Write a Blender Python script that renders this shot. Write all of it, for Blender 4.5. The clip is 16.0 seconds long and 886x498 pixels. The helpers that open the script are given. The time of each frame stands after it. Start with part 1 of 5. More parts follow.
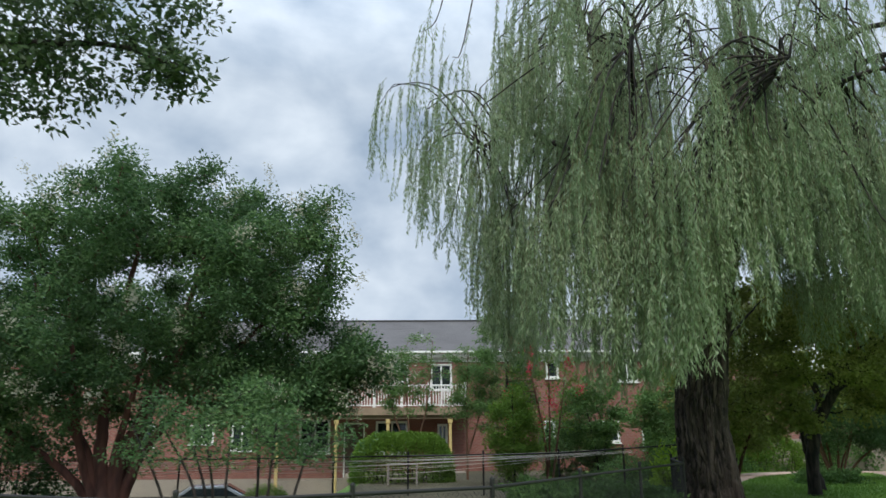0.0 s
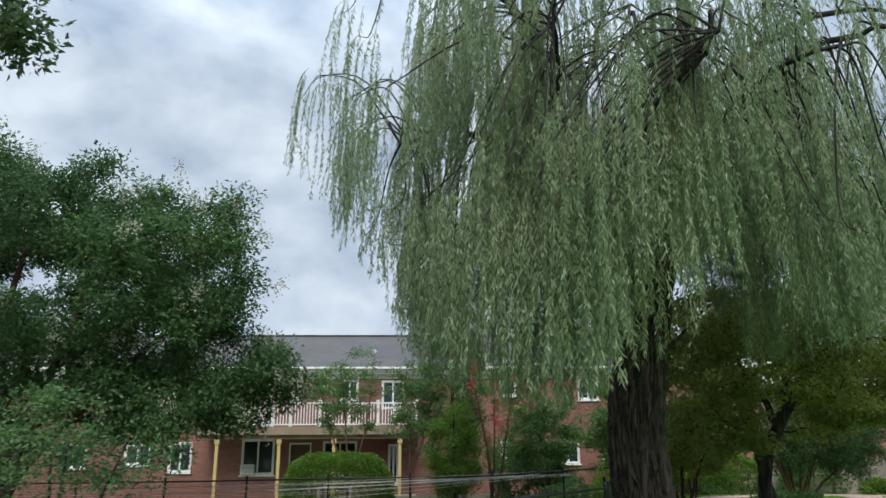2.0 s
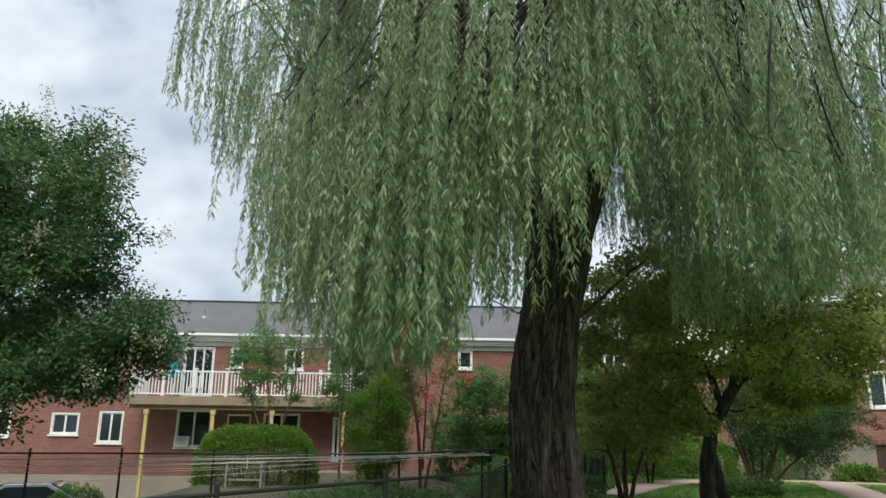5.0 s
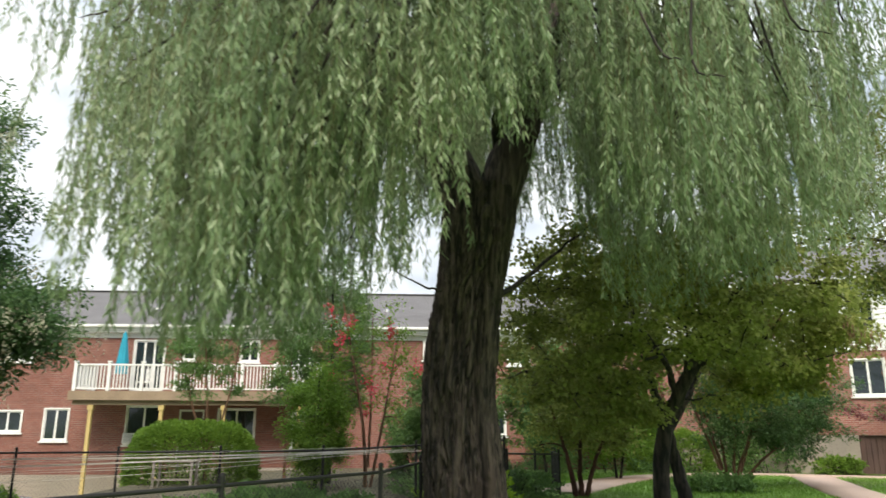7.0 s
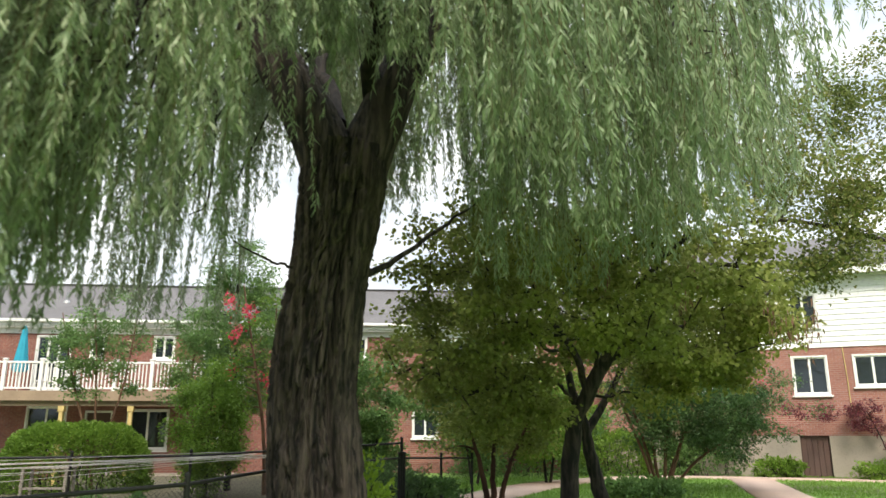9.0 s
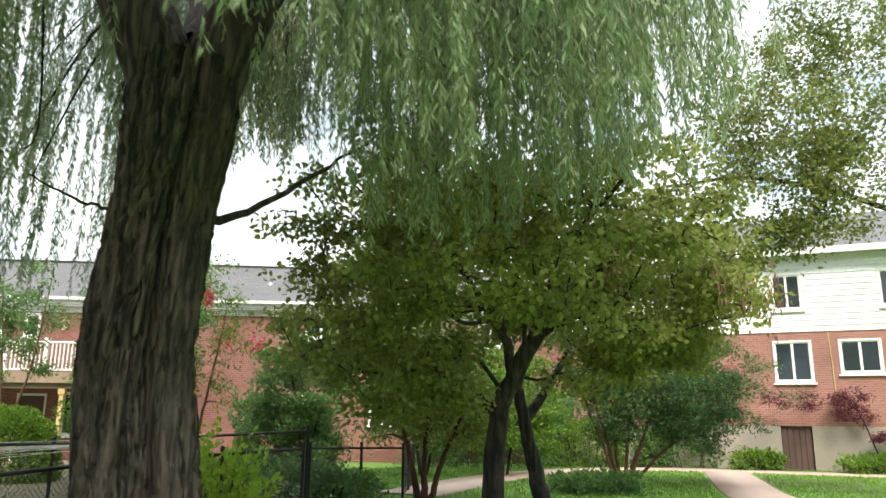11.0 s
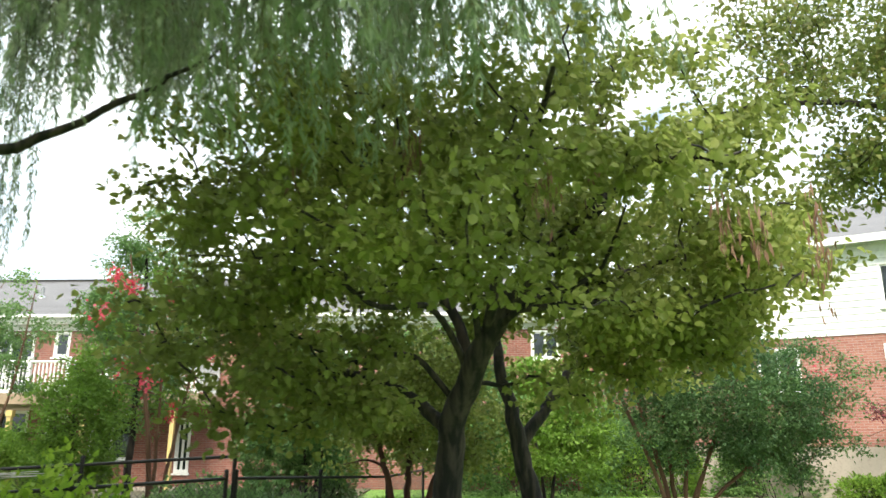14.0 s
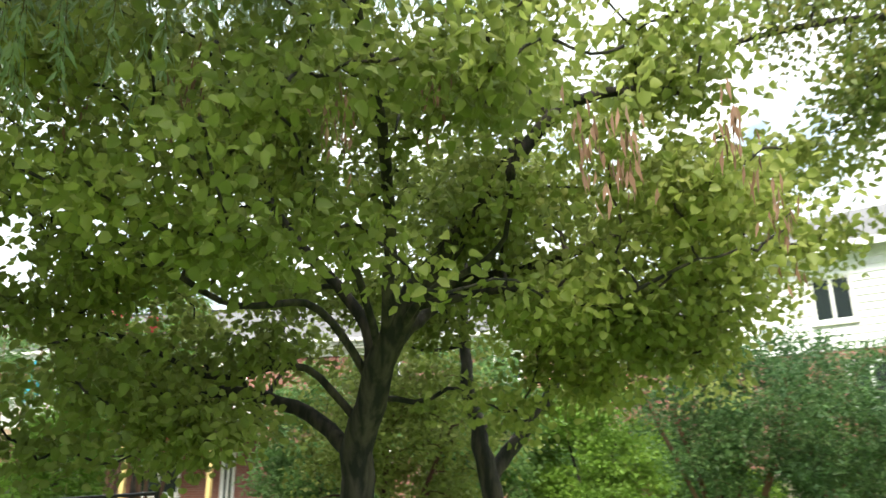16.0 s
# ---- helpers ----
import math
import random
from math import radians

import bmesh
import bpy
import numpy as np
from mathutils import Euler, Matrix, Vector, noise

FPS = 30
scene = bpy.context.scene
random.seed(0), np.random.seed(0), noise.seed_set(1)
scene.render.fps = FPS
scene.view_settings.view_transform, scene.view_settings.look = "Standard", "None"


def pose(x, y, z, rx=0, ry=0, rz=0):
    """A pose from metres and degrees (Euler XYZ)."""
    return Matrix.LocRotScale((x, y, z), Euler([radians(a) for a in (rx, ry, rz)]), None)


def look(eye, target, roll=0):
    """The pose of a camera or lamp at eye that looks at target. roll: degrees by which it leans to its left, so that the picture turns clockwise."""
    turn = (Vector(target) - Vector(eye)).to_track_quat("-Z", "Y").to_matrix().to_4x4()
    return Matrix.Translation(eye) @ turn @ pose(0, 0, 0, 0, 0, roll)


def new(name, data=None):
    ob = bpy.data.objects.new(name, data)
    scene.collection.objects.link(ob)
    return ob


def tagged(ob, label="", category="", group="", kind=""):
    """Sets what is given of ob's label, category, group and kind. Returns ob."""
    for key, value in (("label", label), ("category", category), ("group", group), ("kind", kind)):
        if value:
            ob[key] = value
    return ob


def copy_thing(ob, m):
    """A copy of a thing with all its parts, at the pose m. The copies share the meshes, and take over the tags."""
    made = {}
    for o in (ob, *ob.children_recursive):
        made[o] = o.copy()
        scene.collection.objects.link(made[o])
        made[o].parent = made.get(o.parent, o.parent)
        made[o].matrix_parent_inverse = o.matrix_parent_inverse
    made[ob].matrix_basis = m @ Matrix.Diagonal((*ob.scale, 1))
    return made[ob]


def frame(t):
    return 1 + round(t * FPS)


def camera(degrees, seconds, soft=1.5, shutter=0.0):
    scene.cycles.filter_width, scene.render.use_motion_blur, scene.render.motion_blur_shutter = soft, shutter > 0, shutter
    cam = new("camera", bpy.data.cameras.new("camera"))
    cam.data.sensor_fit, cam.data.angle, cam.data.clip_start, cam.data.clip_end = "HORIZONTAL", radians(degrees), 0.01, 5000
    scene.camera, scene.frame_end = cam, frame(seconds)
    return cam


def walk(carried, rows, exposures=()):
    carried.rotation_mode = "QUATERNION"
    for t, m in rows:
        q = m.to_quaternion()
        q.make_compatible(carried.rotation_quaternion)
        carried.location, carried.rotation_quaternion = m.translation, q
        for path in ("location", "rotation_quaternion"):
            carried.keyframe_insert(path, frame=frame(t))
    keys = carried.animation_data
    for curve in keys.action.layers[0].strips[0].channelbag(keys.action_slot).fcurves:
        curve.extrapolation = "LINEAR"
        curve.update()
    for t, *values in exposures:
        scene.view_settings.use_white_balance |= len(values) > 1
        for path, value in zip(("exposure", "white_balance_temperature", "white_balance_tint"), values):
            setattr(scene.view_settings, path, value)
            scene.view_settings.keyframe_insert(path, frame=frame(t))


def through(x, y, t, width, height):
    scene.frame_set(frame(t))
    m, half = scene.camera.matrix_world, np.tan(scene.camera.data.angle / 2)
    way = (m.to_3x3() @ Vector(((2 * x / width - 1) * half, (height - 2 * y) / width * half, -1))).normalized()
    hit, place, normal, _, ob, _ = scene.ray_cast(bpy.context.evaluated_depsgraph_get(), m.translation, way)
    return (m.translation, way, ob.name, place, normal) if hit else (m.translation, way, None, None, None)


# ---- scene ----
EYE = 1.6
cam = camera(62.3, 16.0, shutter=0.5)
# seconds, x, y, yaw, pitch, roll
ROWS = [
    (0.0, 0.000, 0.000, -1.44, 14.49, 0.43),
    (0.5, 0.411, 0.395, -2.09, 14.52, -0.46),
    (1.0, 0.820, 0.789, -2.34, 14.49, -0.52),
    (1.5, 1.225, 1.183, -2.99, 15.19, 0.27),
    (2.0, 1.627, 1.576, -2.59, 15.99, 0.41),
    (2.5, 2.023, 1.968, -4.44, 16.63, -0.28),
    (3.0, 2.415, 2.363, -3.64, 14.86, -0.81),
    (3.5, 2.801, 2.761, -3.91, 13.51, -0.35),
    (4.0, 3.199, 3.167, -3.76, 14.36, -0.46),
    (6.5, 5.147, 5.177, -1.13, 13.91, -0.74),
    (7.0, 5.516, 5.576, -2.76, 13.85, -0.19),
    (7.5, 5.884, 5.975, -3.82, 14.51, 0.69),
    (8.0, 6.253, 6.372, -4.37, 14.86, 0.10),
    (8.5, 6.640, 6.780, -5.44, 14.51, -0.02),
    (9.0, 7.044, 7.202, -5.45, 13.98, -0.00),
    (9.5, 7.450, 7.654, -6.84, 14.31, -0.58),
    (12.0, 9.423, 10.009, -2.16, 12.28, -0.16),
    (12.5, 9.783, 10.485, 0.46, 12.26, -0.39),
    (13.0, 10.128, 10.959, 0.75, 13.33, 0.29),
    (13.5, 10.510, 11.435, 2.70, 14.25, 0.28),
    (14.0, 10.898, 11.900, 2.48, 14.62, -0.16),
    (14.5, 11.321, 12.370, 3.38, 14.63, -0.13),
    (15.0, 11.747, 12.855, 5.39, 14.85, -0.20),
    (15.5, 12.194, 13.314, 5.68, 16.37, 0.29),
    (16.0, 12.655, 13.752, 10.77, 16.85, 0.51),
]
# seconds, stops, kelvin, tint
EXPOSURES = [(0.0, 0.0, 6300, 6), (4.2, 0.05, 6350, 6), (6.5, 0.6, 7200, 8), (9.5, 0.92, 7300, 9), (12.0, 1.25, 7100, 4), (14.0, 1.45, 7100, 4), (16.0, 1.65, 7200, 4)]
walk(cam, [(t, pose(x, y, EYE, 90 + pitch, roll, yaw)) for t, x, y, yaw, pitch, roll in ROWS], EXPOSURES)

# ---- sky, sun ----
world = bpy.data.worlds.new("sky")
scene.world = world
world.use_nodes = True
wt = world.node_tree
wt.nodes.clear()
SUN_EL, SUN_AZ = 47.0, 182.0


def wnode(kind, **sets):
    n = wt.nodes.new(kind)
    for k, v in sets.items():
        n.inputs[k].default_value = v
    return n


sky = wt.nodes.new("ShaderNodeTexSky")
sky.sky_type = "NISHITA"
sky.sun_disc = False
sky.sun_elevation = radians(SUN_EL)
sky.sun_rotation = radians(SUN_AZ)
sky.dust_density = 2.0
sky_dim = wnode("ShaderNodeMix")
sky_dim.data_type = "RGBA"
sky_dim.blend_type = "MULTIPLY"
sky_dim.inputs[0].default_value = 1.0
sky_dim.inputs[7].default_value = (0.1, 0.1, 0.1, 1)
coord = wt.nodes.new("ShaderNodeTexCoord")
stretch = wnode("ShaderNodeMapping")
stretch.inputs["Scale"].default_value = (1.0, 1.0, 1.6)
stretch.inputs["Location"].default_value = (0.35, 0.1, 0.2)
big = wnode("ShaderNodeTexNoise", Scale=3.2, Detail=7.0, Roughness=0.55, Distortion=0.35)
small = wnode("ShaderNodeTexNoise", Scale=6.5, Detail=7.0, Roughness=0.5, Distortion=0.15)
cover = wt.nodes.new("ShaderNodeValToRGB")
cover.color_ramp.elements[0].position, cover.color_ramp.elements[1].position = 0.28, 0.38
shade = wt.nodes.new("ShaderNodeValToRGB")
shade.color_ramp.elements[0].position, shade.color_ramp.elements[1].position = 0.33, 0.68
shade.color_ramp.elements[0].color = (0.39, 0.475, 0.61, 1)
shade.color_ramp.elements[1].color = (0.77, 0.83, 0.93, 1)
mixed = wt.nodes.new("ShaderNodeMix")
mixed.data_type = "RGBA"
background = wt.nodes.new("ShaderNodeBackground")
background.inputs["Strength"].default_value = 1.0
output = wt.nodes.new("ShaderNodeOutputWorld")
L = wt.links.new
L(coord.outputs["Generated"], stretch.inputs["Vector"])
L(stretch.outputs[0], big.inputs["Vector"])
L(stretch.outputs[0], small.inputs["Vector"])
L(big.outputs["Fac"], cover.inputs["Fac"])
L(small.outputs["Fac"], shade.inputs["Fac"])
L(sky.outputs[0], sky_dim.inputs[6])
L(cover.outputs[0], mixed.inputs[0])
L(sky_dim.outputs[2], mixed.inputs[6])
L(shade.outputs[0], mixed.inputs[7])
L(mixed.outputs[2], background.inputs["Color"])
rise_z = wt.nodes.new("ShaderNodeSeparateXYZ")
overhead = wnode("ShaderNodeMapRange")
overhead.inputs["From Min"].default_value, overhead.inputs["From Max"].default_value = 0.45, 1.0
overhead.inputs["To Min"].default_value, overhead.inputs["To Max"].default_value = 1.0, 2.5
L(coord.outputs["Generated"], rise_z.inputs[0])
L(rise_z.outputs["Z"], overhead.inputs["Value"])
L(overhead.outputs[0], background.inputs["Strength"])
L(background.outputs[0], output.inputs["Surface"])

sun = new("sun", bpy.data.lights.new("sun", "SUN"))
sun.data.energy, sun.data.angle, sun.data.color = 2.5, radians(22), (1.0, 0.95, 0.87)
az, el = radians(SUN_AZ), radians(SUN_EL)
sun.matrix_world = look((math.sin(az) * 60, math.cos(az) * 60, 60 * math.tan(el)), (0, 0, 0))


# ---- materials ----
def material(name):
    m = bpy.data.materials.new(name)
    m.use_nodes = True
    nt = m.node_tree
    bsdf = nt.nodes["Principled BSDF"]
    return m, nt, bsdf


def mixer(nt, a, b, fac):
    n = nt.nodes.new("ShaderNodeMix")
    n.data_type = "RGBA"
    for k, v in ((6, a), (7, b)):
        if isinstance(v, tuple):
            n.inputs[k].default_value = (*v[:3], 1)
        else:
            nt.links.new(v, n.inputs[k])
    nt.links.new(fac, n.inputs[0]) if not isinstance(fac, float) else None
    if isinstance(fac, float):
        n.inputs[0].default_value = fac
    return n.outputs[2]


def noise_of(nt, scale, detail=5.0, stretch_by=None, space="Object"):
    tc = nt.nodes.new("ShaderNodeTexCoord")
    n = nt.nodes.new("ShaderNodeTexNoise")
    n.inputs["Scale"].default_value, n.inputs["Detail"].default_value = scale, detail
    if stretch_by:
        mp = nt.nodes.new("ShaderNodeMapping")
        mp.inputs["Scale"].default_value = stretch_by
        nt.links.new(tc.outputs[space], mp.inputs[0])
        nt.links.new(mp.outputs[0], n.inputs["Vector"])
    else:
        nt.links.new(tc.outputs[space], n.inputs["Vector"])
    return n.outputs["Fac"]


def ramp(nt, fac, lo, hi):
    n = nt.nodes.new("ShaderNodeMapRange")
    n.inputs["From Min"].default_value, n.inputs["From Max"].default_value = lo, hi
    nt.links.new(fac, n.inputs["Value"])
    return n.outputs[0]


def bump_of(nt, bsdf, fac, strength, distance=0.01):
    b = nt.nodes.new("ShaderNodeBump")
    b.inputs["Strength"].default_value, b.inputs["Distance"].default_value = strength, distance
    nt.links.new(fac, b.inputs["Height"])
    nt.links.new(b.outputs[0], bsdf.inputs["Normal"])


def worn(name, a, b, coarse=1.5, fine=30.0, rough=0.7, metal=0.0, bump=0.2, stretch_by=None, dist=0.01):
    """A surface of two tones at two scales."""
    m, nt, bsdf = material(name)
    f1 = ramp(nt, noise_of(nt, coarse, 6.0, stretch_by), 0.3, 0.7)
    f2 = noise_of(nt, fine, 4.0, stretch_by)
    c = mixer(nt, a, b, f1)
    dark = tuple(0.72 * v for v in a)
    c = mixer(nt, c, dark, ramp(nt, f2, 0.5, 0.85))
    nt.links.new(c, bsdf.inputs["Base Color"])
    bsdf.inputs["Roughness"].default_value, bsdf.inputs["Metallic"].default_value = rough, metal
    if bump:
        bump_of(nt, bsdf, f2, bump, dist)
    return m


def leafy(name, tones, through=0.45, rough=0.55, patch=0.6):
    """Leaves: a tone for each leaf, patches over the crown, and light coming through."""
    m, nt, bsdf = material(name)
    geo = nt.nodes.new("ShaderNodeNewGeometry")
    cr = nt.nodes.new("ShaderNodeValToRGB")
    while len(cr.color_ramp.elements) < len(tones):
        cr.color_ramp.elements.new(0.5)
    for i, c in enumerate(tones):
        cr.color_ramp.elements[i].position = i / (len(tones) - 1)
        cr.color_ramp.elements[i].color = (*c, 1)
    nt.links.new(geo.outputs["Random Per Island"], cr.inputs["Fac"])
    f = ramp(nt, noise_of(nt, patch, 3.0), 0.35, 0.68)
    c = mixer(nt, cr.outputs[0], tones[0], f)
    nt.links.new(c, bsdf.inputs["Base Color"])
    bsdf.inputs["Roughness"].default_value = rough
    bsdf.inputs["Specular IOR Level"].default_value = 0.35
    tr = nt.nodes.new("ShaderNodeBsdfTranslucent")
    nt.links.new(c, tr.inputs["Color"])
    mx = nt.nodes.new("ShaderNodeMixShader")
    mx.inputs[0].default_value = through
    nt.links.new(bsdf.outputs[0], mx.inputs[1])
    nt.links.new(tr.outputs[0], mx.inputs[2])
    nt.links.new(mx.outputs[0], nt.nodes["Material Output"].inputs["Surface"])
    return m


def brickwork(name, a, b, mortar, turn=0.0):
    m, nt, bsdf = material(name)
    tc = nt.nodes.new("ShaderNodeTexCoord")
    mp = nt.nodes.new("ShaderNodeMapping")
    mp.inputs["Rotation"].default_value = (radians(90), 0, radians(turn))
    br = nt.nodes.new("ShaderNodeTexBrick")
    for k, v in (("Color1", a), ("Color2", b), ("Mortar", mortar)):
        br.inputs[k].default_value = (*v, 1)
    br.inputs["Scale"].default_value = 1.0
    br.inputs["Brick Width"].default_value, br.inputs["Row Height"].default_value = 0.215, 0.075
    br.inputs["Mortar Size"].default_value, br.inputs["Bias"].default_value = 0.006, -0.1
    nt.links.new(tc.outputs["Object"], mp.inputs[0])
    nt.links.new(mp.outputs[0], br.inputs["Vector"])
    f = ramp(nt, noise_of(nt, 0.7, 6.0), 0.35, 0.75)
    c = mixer(nt, br.outputs["Color"], tuple(0.6 * v for v in a), f)
    c = mixer(nt, c, br.outputs["Color"], 0.5)
    c = mixer(nt, c, (0.34, 0.19, 0.14), ramp(nt, noise_of(nt, 9.0, 3.0, (1, 1, 2.6)), 0.55, 0.8))
    nt.links.new(c, bsdf.inputs["Base Color"])
    bsdf.inputs["Roughness"].default_value = 0.88
    bump_of(nt, bsdf, br.outputs["Fac"], -0.5, 0.006)
    return m


BRICK = brickwork("red brick", (0.185, 0.064, 0.048), (0.255, 0.092, 0.068), (0.26, 0.22, 0.20))
BRICK_R = brickwork("orange brick", (0.27, 0.105, 0.082), (0.34, 0.145, 0.115), (0.33, 0.27, 0.25))
WHITE = worn("white paint", (0.78, 0.78, 0.77), (0.68, 0.68, 0.66), 1.2, 14.0, 0.5, bump=0.08)
SIDING = worn("white siding", (0.80, 0.80, 0.80), (0.72, 0.73, 0.74), 0.8, 9.0, 0.45, bump=0.05)
CREAM = worn("cream post paint", (0.55, 0.42, 0.17), (0.47, 0.35, 0.15), 2.0, 20.0, 0.6, bump=0.1)
BEIGE = worn("weathered deck edge", (0.30, 0.22, 0.15), (0.22, 0.16, 0.11), 1.5, 16.0, 0.8, bump=0.2)
ROOF = worn("grey asphalt shingle", (0.11, 0.105, 0.11), (0.14, 0.135, 0.14), 0.8, 45.0, 0.92, bump=0.5, stretch_by=(1, 1, 1))
CONCRETE = worn("pale concrete", (0.33, 0.28, 0.23), (0.26, 0.23, 0.19), 0.8, 18.0, 0.9, bump=0.3)
PATH = worn("pinkish concrete path", (0.50, 0.36, 0.29), (0.42, 0.31, 0.26), 0.5, 22.0, 0.9, bump=0.25)
IRON = worn("black fence paint", (0.010, 0.010, 0.011), (0.018, 0.017, 0.016), 3.0, 40.0, 0.7, bump=0.1)
STEEL = worn("galvanised steel", (0.36, 0.37, 0.37), (0.25, 0.25, 0.25), 4.0, 40.0, 0.4, metal=0.7, bump=0.05)
CORD = worn("white cord", (0.50, 0.48, 0.43), (0.36, 0.35, 0.31), 4.0, 40.0, 0.8, bump=0.0)
DARK = worn("painted room shade", (0.02, 0.02, 0.022), (0.035, 0.032, 0.03), 2.0, 9.0, 0.8, bump=0.0)
CURTAIN = worn("pale curtain", (0.38, 0.40, 0.40), (0.22, 0.24, 0.25), 3.0, 12.0, 0.9, bump=0.0, stretch_by=(4, 1, 0.3))
BROWN = worn("brown door paint", (0.10, 0.055, 0.045), (0.075, 0.042, 0.036), 1.5, 20.0, 0.7, bump=0.15)
TURQ = worn("turquoise canvas", (0.01, 0.30, 0.42), (0.008, 0.24, 0.34), 2.0, 25.0, 0.8, bump=0.1)
TEAL = worn("teal plastic", (0.01, 0.36, 0.33), (0.01, 0.30, 0.28), 2.0, 25.0, 0.5, bump=0.05)
LIME = worn("pale yellow canvas", (0.62, 0.60, 0.30), (0.52, 0.5, 0.26), 2.0, 25.0, 0.8, bump=0.1)
BRONZE = worn("cream wall ornament", (0.6, 0.5, 0.38), (0.45, 0.36, 0.26), 6.0, 30.0, 0.5, bump=0.1)
CARPAINT = worn("silver car paint", (0.42, 0.45, 0.48), (0.38, 0.41, 0.44), 0.6, 3.0, 0.25, metal=0.5, bump=0.0)
RUBBER = worn("black rubber", (0.02, 0.02, 0.02), (0.03, 0.03, 0.03), 3.0, 20.0, 0.8, bump=0.1)
WOODGREY = worn("grey weathered wood", (0.36, 0.33, 0.29), (0.26, 0.23, 0.2), 2.0, 25.0, 0.85, bump=0.2, stretch_by=(1, 1, 5))
SOIL = worn("dark soil", (0.085, 0.07, 0.045), (0.12, 0.11, 0.06), 0.8, 12.0, 0.95, bump=0.6, dist=0.03)

GLASS, nt, bsdf = material("window glass")
bsdf.inputs["Base Color"].default_value = (0.03, 0.04, 0.045, 1)
bsdf.inputs["Roughness"].default_value = 0.06
bsdf.inputs["Specular IOR Level"].default_value = 0.8
bsdf.inputs["Transmission Weight"].default_value = 0.35

GROUND, nt, bsdf = material("lawn and soil")
n1, n2 = noise_of(nt, 0.16, 6.0), noise_of(nt, 6.0, 6.0)
c = mixer(nt, (0.10, 0.20, 0.035), (0.17, 0.29, 0.06), n2)
c = mixer(nt, c, (0.075, 0.06, 0.04), ramp(nt, n1, 0.56, 0.66))
nt.links.new(c, bsdf.inputs["Base Color"])
bsdf.inputs["Roughness"].default_value = 0.95
bump_of(nt, bsdf, n2, 0.8, 0.05)

LAWN = leafy("lawn grass", [(0.14, 0.27, 0.045), (0.2, 0.36, 0.07), (0.26, 0.42, 0.09)], 0.4)
WILLOW = leafy("willow leaves", [(0.20, 0.285, 0.145), (0.30, 0.395, 0.215), (0.39, 0.475, 0.285), (0.48, 0.53, 0.35)], 0.5, 0.42, 0.5)
REDBUD = leafy("broad green leaves", [(0.155, 0.195, 0.048), (0.245, 0.288, 0.072), (0.335, 0.375, 0.10), (0.43, 0.44, 0.16)], 0.6, 0.5, 0.7)
MYRTLE = leafy("dark myrtle leaves", [(0.050, 0.110, 0.040), (0.085, 0.170, 0.056), (0.135, 0.232, 0.078), (0.20, 0.315, 0.120)], 0.4, 0.5, 0.7)
MAPLE = leafy("maple leaves", [(0.044, 0.083, 0.033), (0.066, 0.110, 0.039), (0.099, 0.143, 0.050)], 0.35, 0.5, 0.8)
HEDGE = leafy("bright hedge leaves", [(0.12, 0.22, 0.032), (0.18, 0.31, 0.046), (0.24, 0.39, 0.065)], 0.5, 0.5, 0.9)
LIMELEAF = leafy("lime green leaves", [(0.20, 0.34, 0.03), (0.3, 0.46, 0.05), (0.4, 0.55, 0.08)], 0.5, 0.5, 0.9)
SHRUB = leafy("shrub leaves", [(0.095, 0.185, 0.058), (0.165, 0.285, 0.086), (0.245, 0.385, 0.125)], 0.5, 0.5, 0.8)
OLIVE = leafy("olive leaves", [(0.115, 0.155, 0.04), (0.18, 0.225, 0.055), (0.25, 0.285, 0.075), (0.28, 0.23, 0.09)], 0.45, 0.5, 0.8)
PURPLE = leafy("purple leaves", [(0.13, 0.03, 0.045), (0.2, 0.05, 0.07), (0.1, 0.07, 0.05)], 0.4, 0.5, 0.9)
WHITEBLOOM = leafy("cream blossom", [(0.44, 0.43, 0.33), (0.56, 0.54, 0.44), (0.36, 0.37, 0.25)], 0.3, 0.7, 1.5)
PINKBLOOM = leafy("red blossom", [(0.62, 0.05, 0.09), (0.75, 0.10, 0.15), (0.66, 0.17, 0.18)], 0.35, 0.7, 1.5)
POD = leafy("dry brown pods", [(0.17, 0.09, 0.06), (0.25, 0.14, 0.10), (0.3, 0.19, 0.14)], 0.25, 0.7, 1.5)


def bark(name, a, b, c, up=0.16, scale=9.0, strength=1.0, dist=0.03, lo=0.38, hi=0.66):
    m, nt, bsdf = material(name)
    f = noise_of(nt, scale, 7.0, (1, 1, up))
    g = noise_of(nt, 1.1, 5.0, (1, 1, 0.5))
    # Hollows of the bump take dark tone a: furrow shade put into the colour.
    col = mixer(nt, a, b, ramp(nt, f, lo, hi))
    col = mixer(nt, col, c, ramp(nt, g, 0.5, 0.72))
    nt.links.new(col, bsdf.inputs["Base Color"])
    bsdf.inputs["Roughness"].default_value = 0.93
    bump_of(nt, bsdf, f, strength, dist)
    return m


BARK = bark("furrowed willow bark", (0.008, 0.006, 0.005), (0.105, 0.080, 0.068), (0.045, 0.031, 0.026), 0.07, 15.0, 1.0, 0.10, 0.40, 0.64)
BARK_DARK = bark("dark bark", (0.007, 0.006, 0.006), (0.052, 0.040, 0.034), (0.016, 0.013, 0.012), 0.2, 12.0, 1.0, 0.03, 0.42, 0.62)
BARK_RED = bark("smooth reddish bark", (0.050, 0.020, 0.016), (0.120, 0.050, 0.036), (0.075, 0.038, 0.030), 0.2, 6.0, 0.4, 0.01)
BARK_TAN = bark("smooth tan bark", (0.11, 0.055, 0.034), (0.19, 0.105, 0.066), (0.10, 0.06, 0.042), 0.2, 6.0, 0.4, 0.01)
TWIG = bark("olive twig", (0.09, 0.08, 0.03), (0.14, 0.12, 0.05), (0.09, 0.07, 0.03), 1.0, 6.0, 0.2, 0.005)


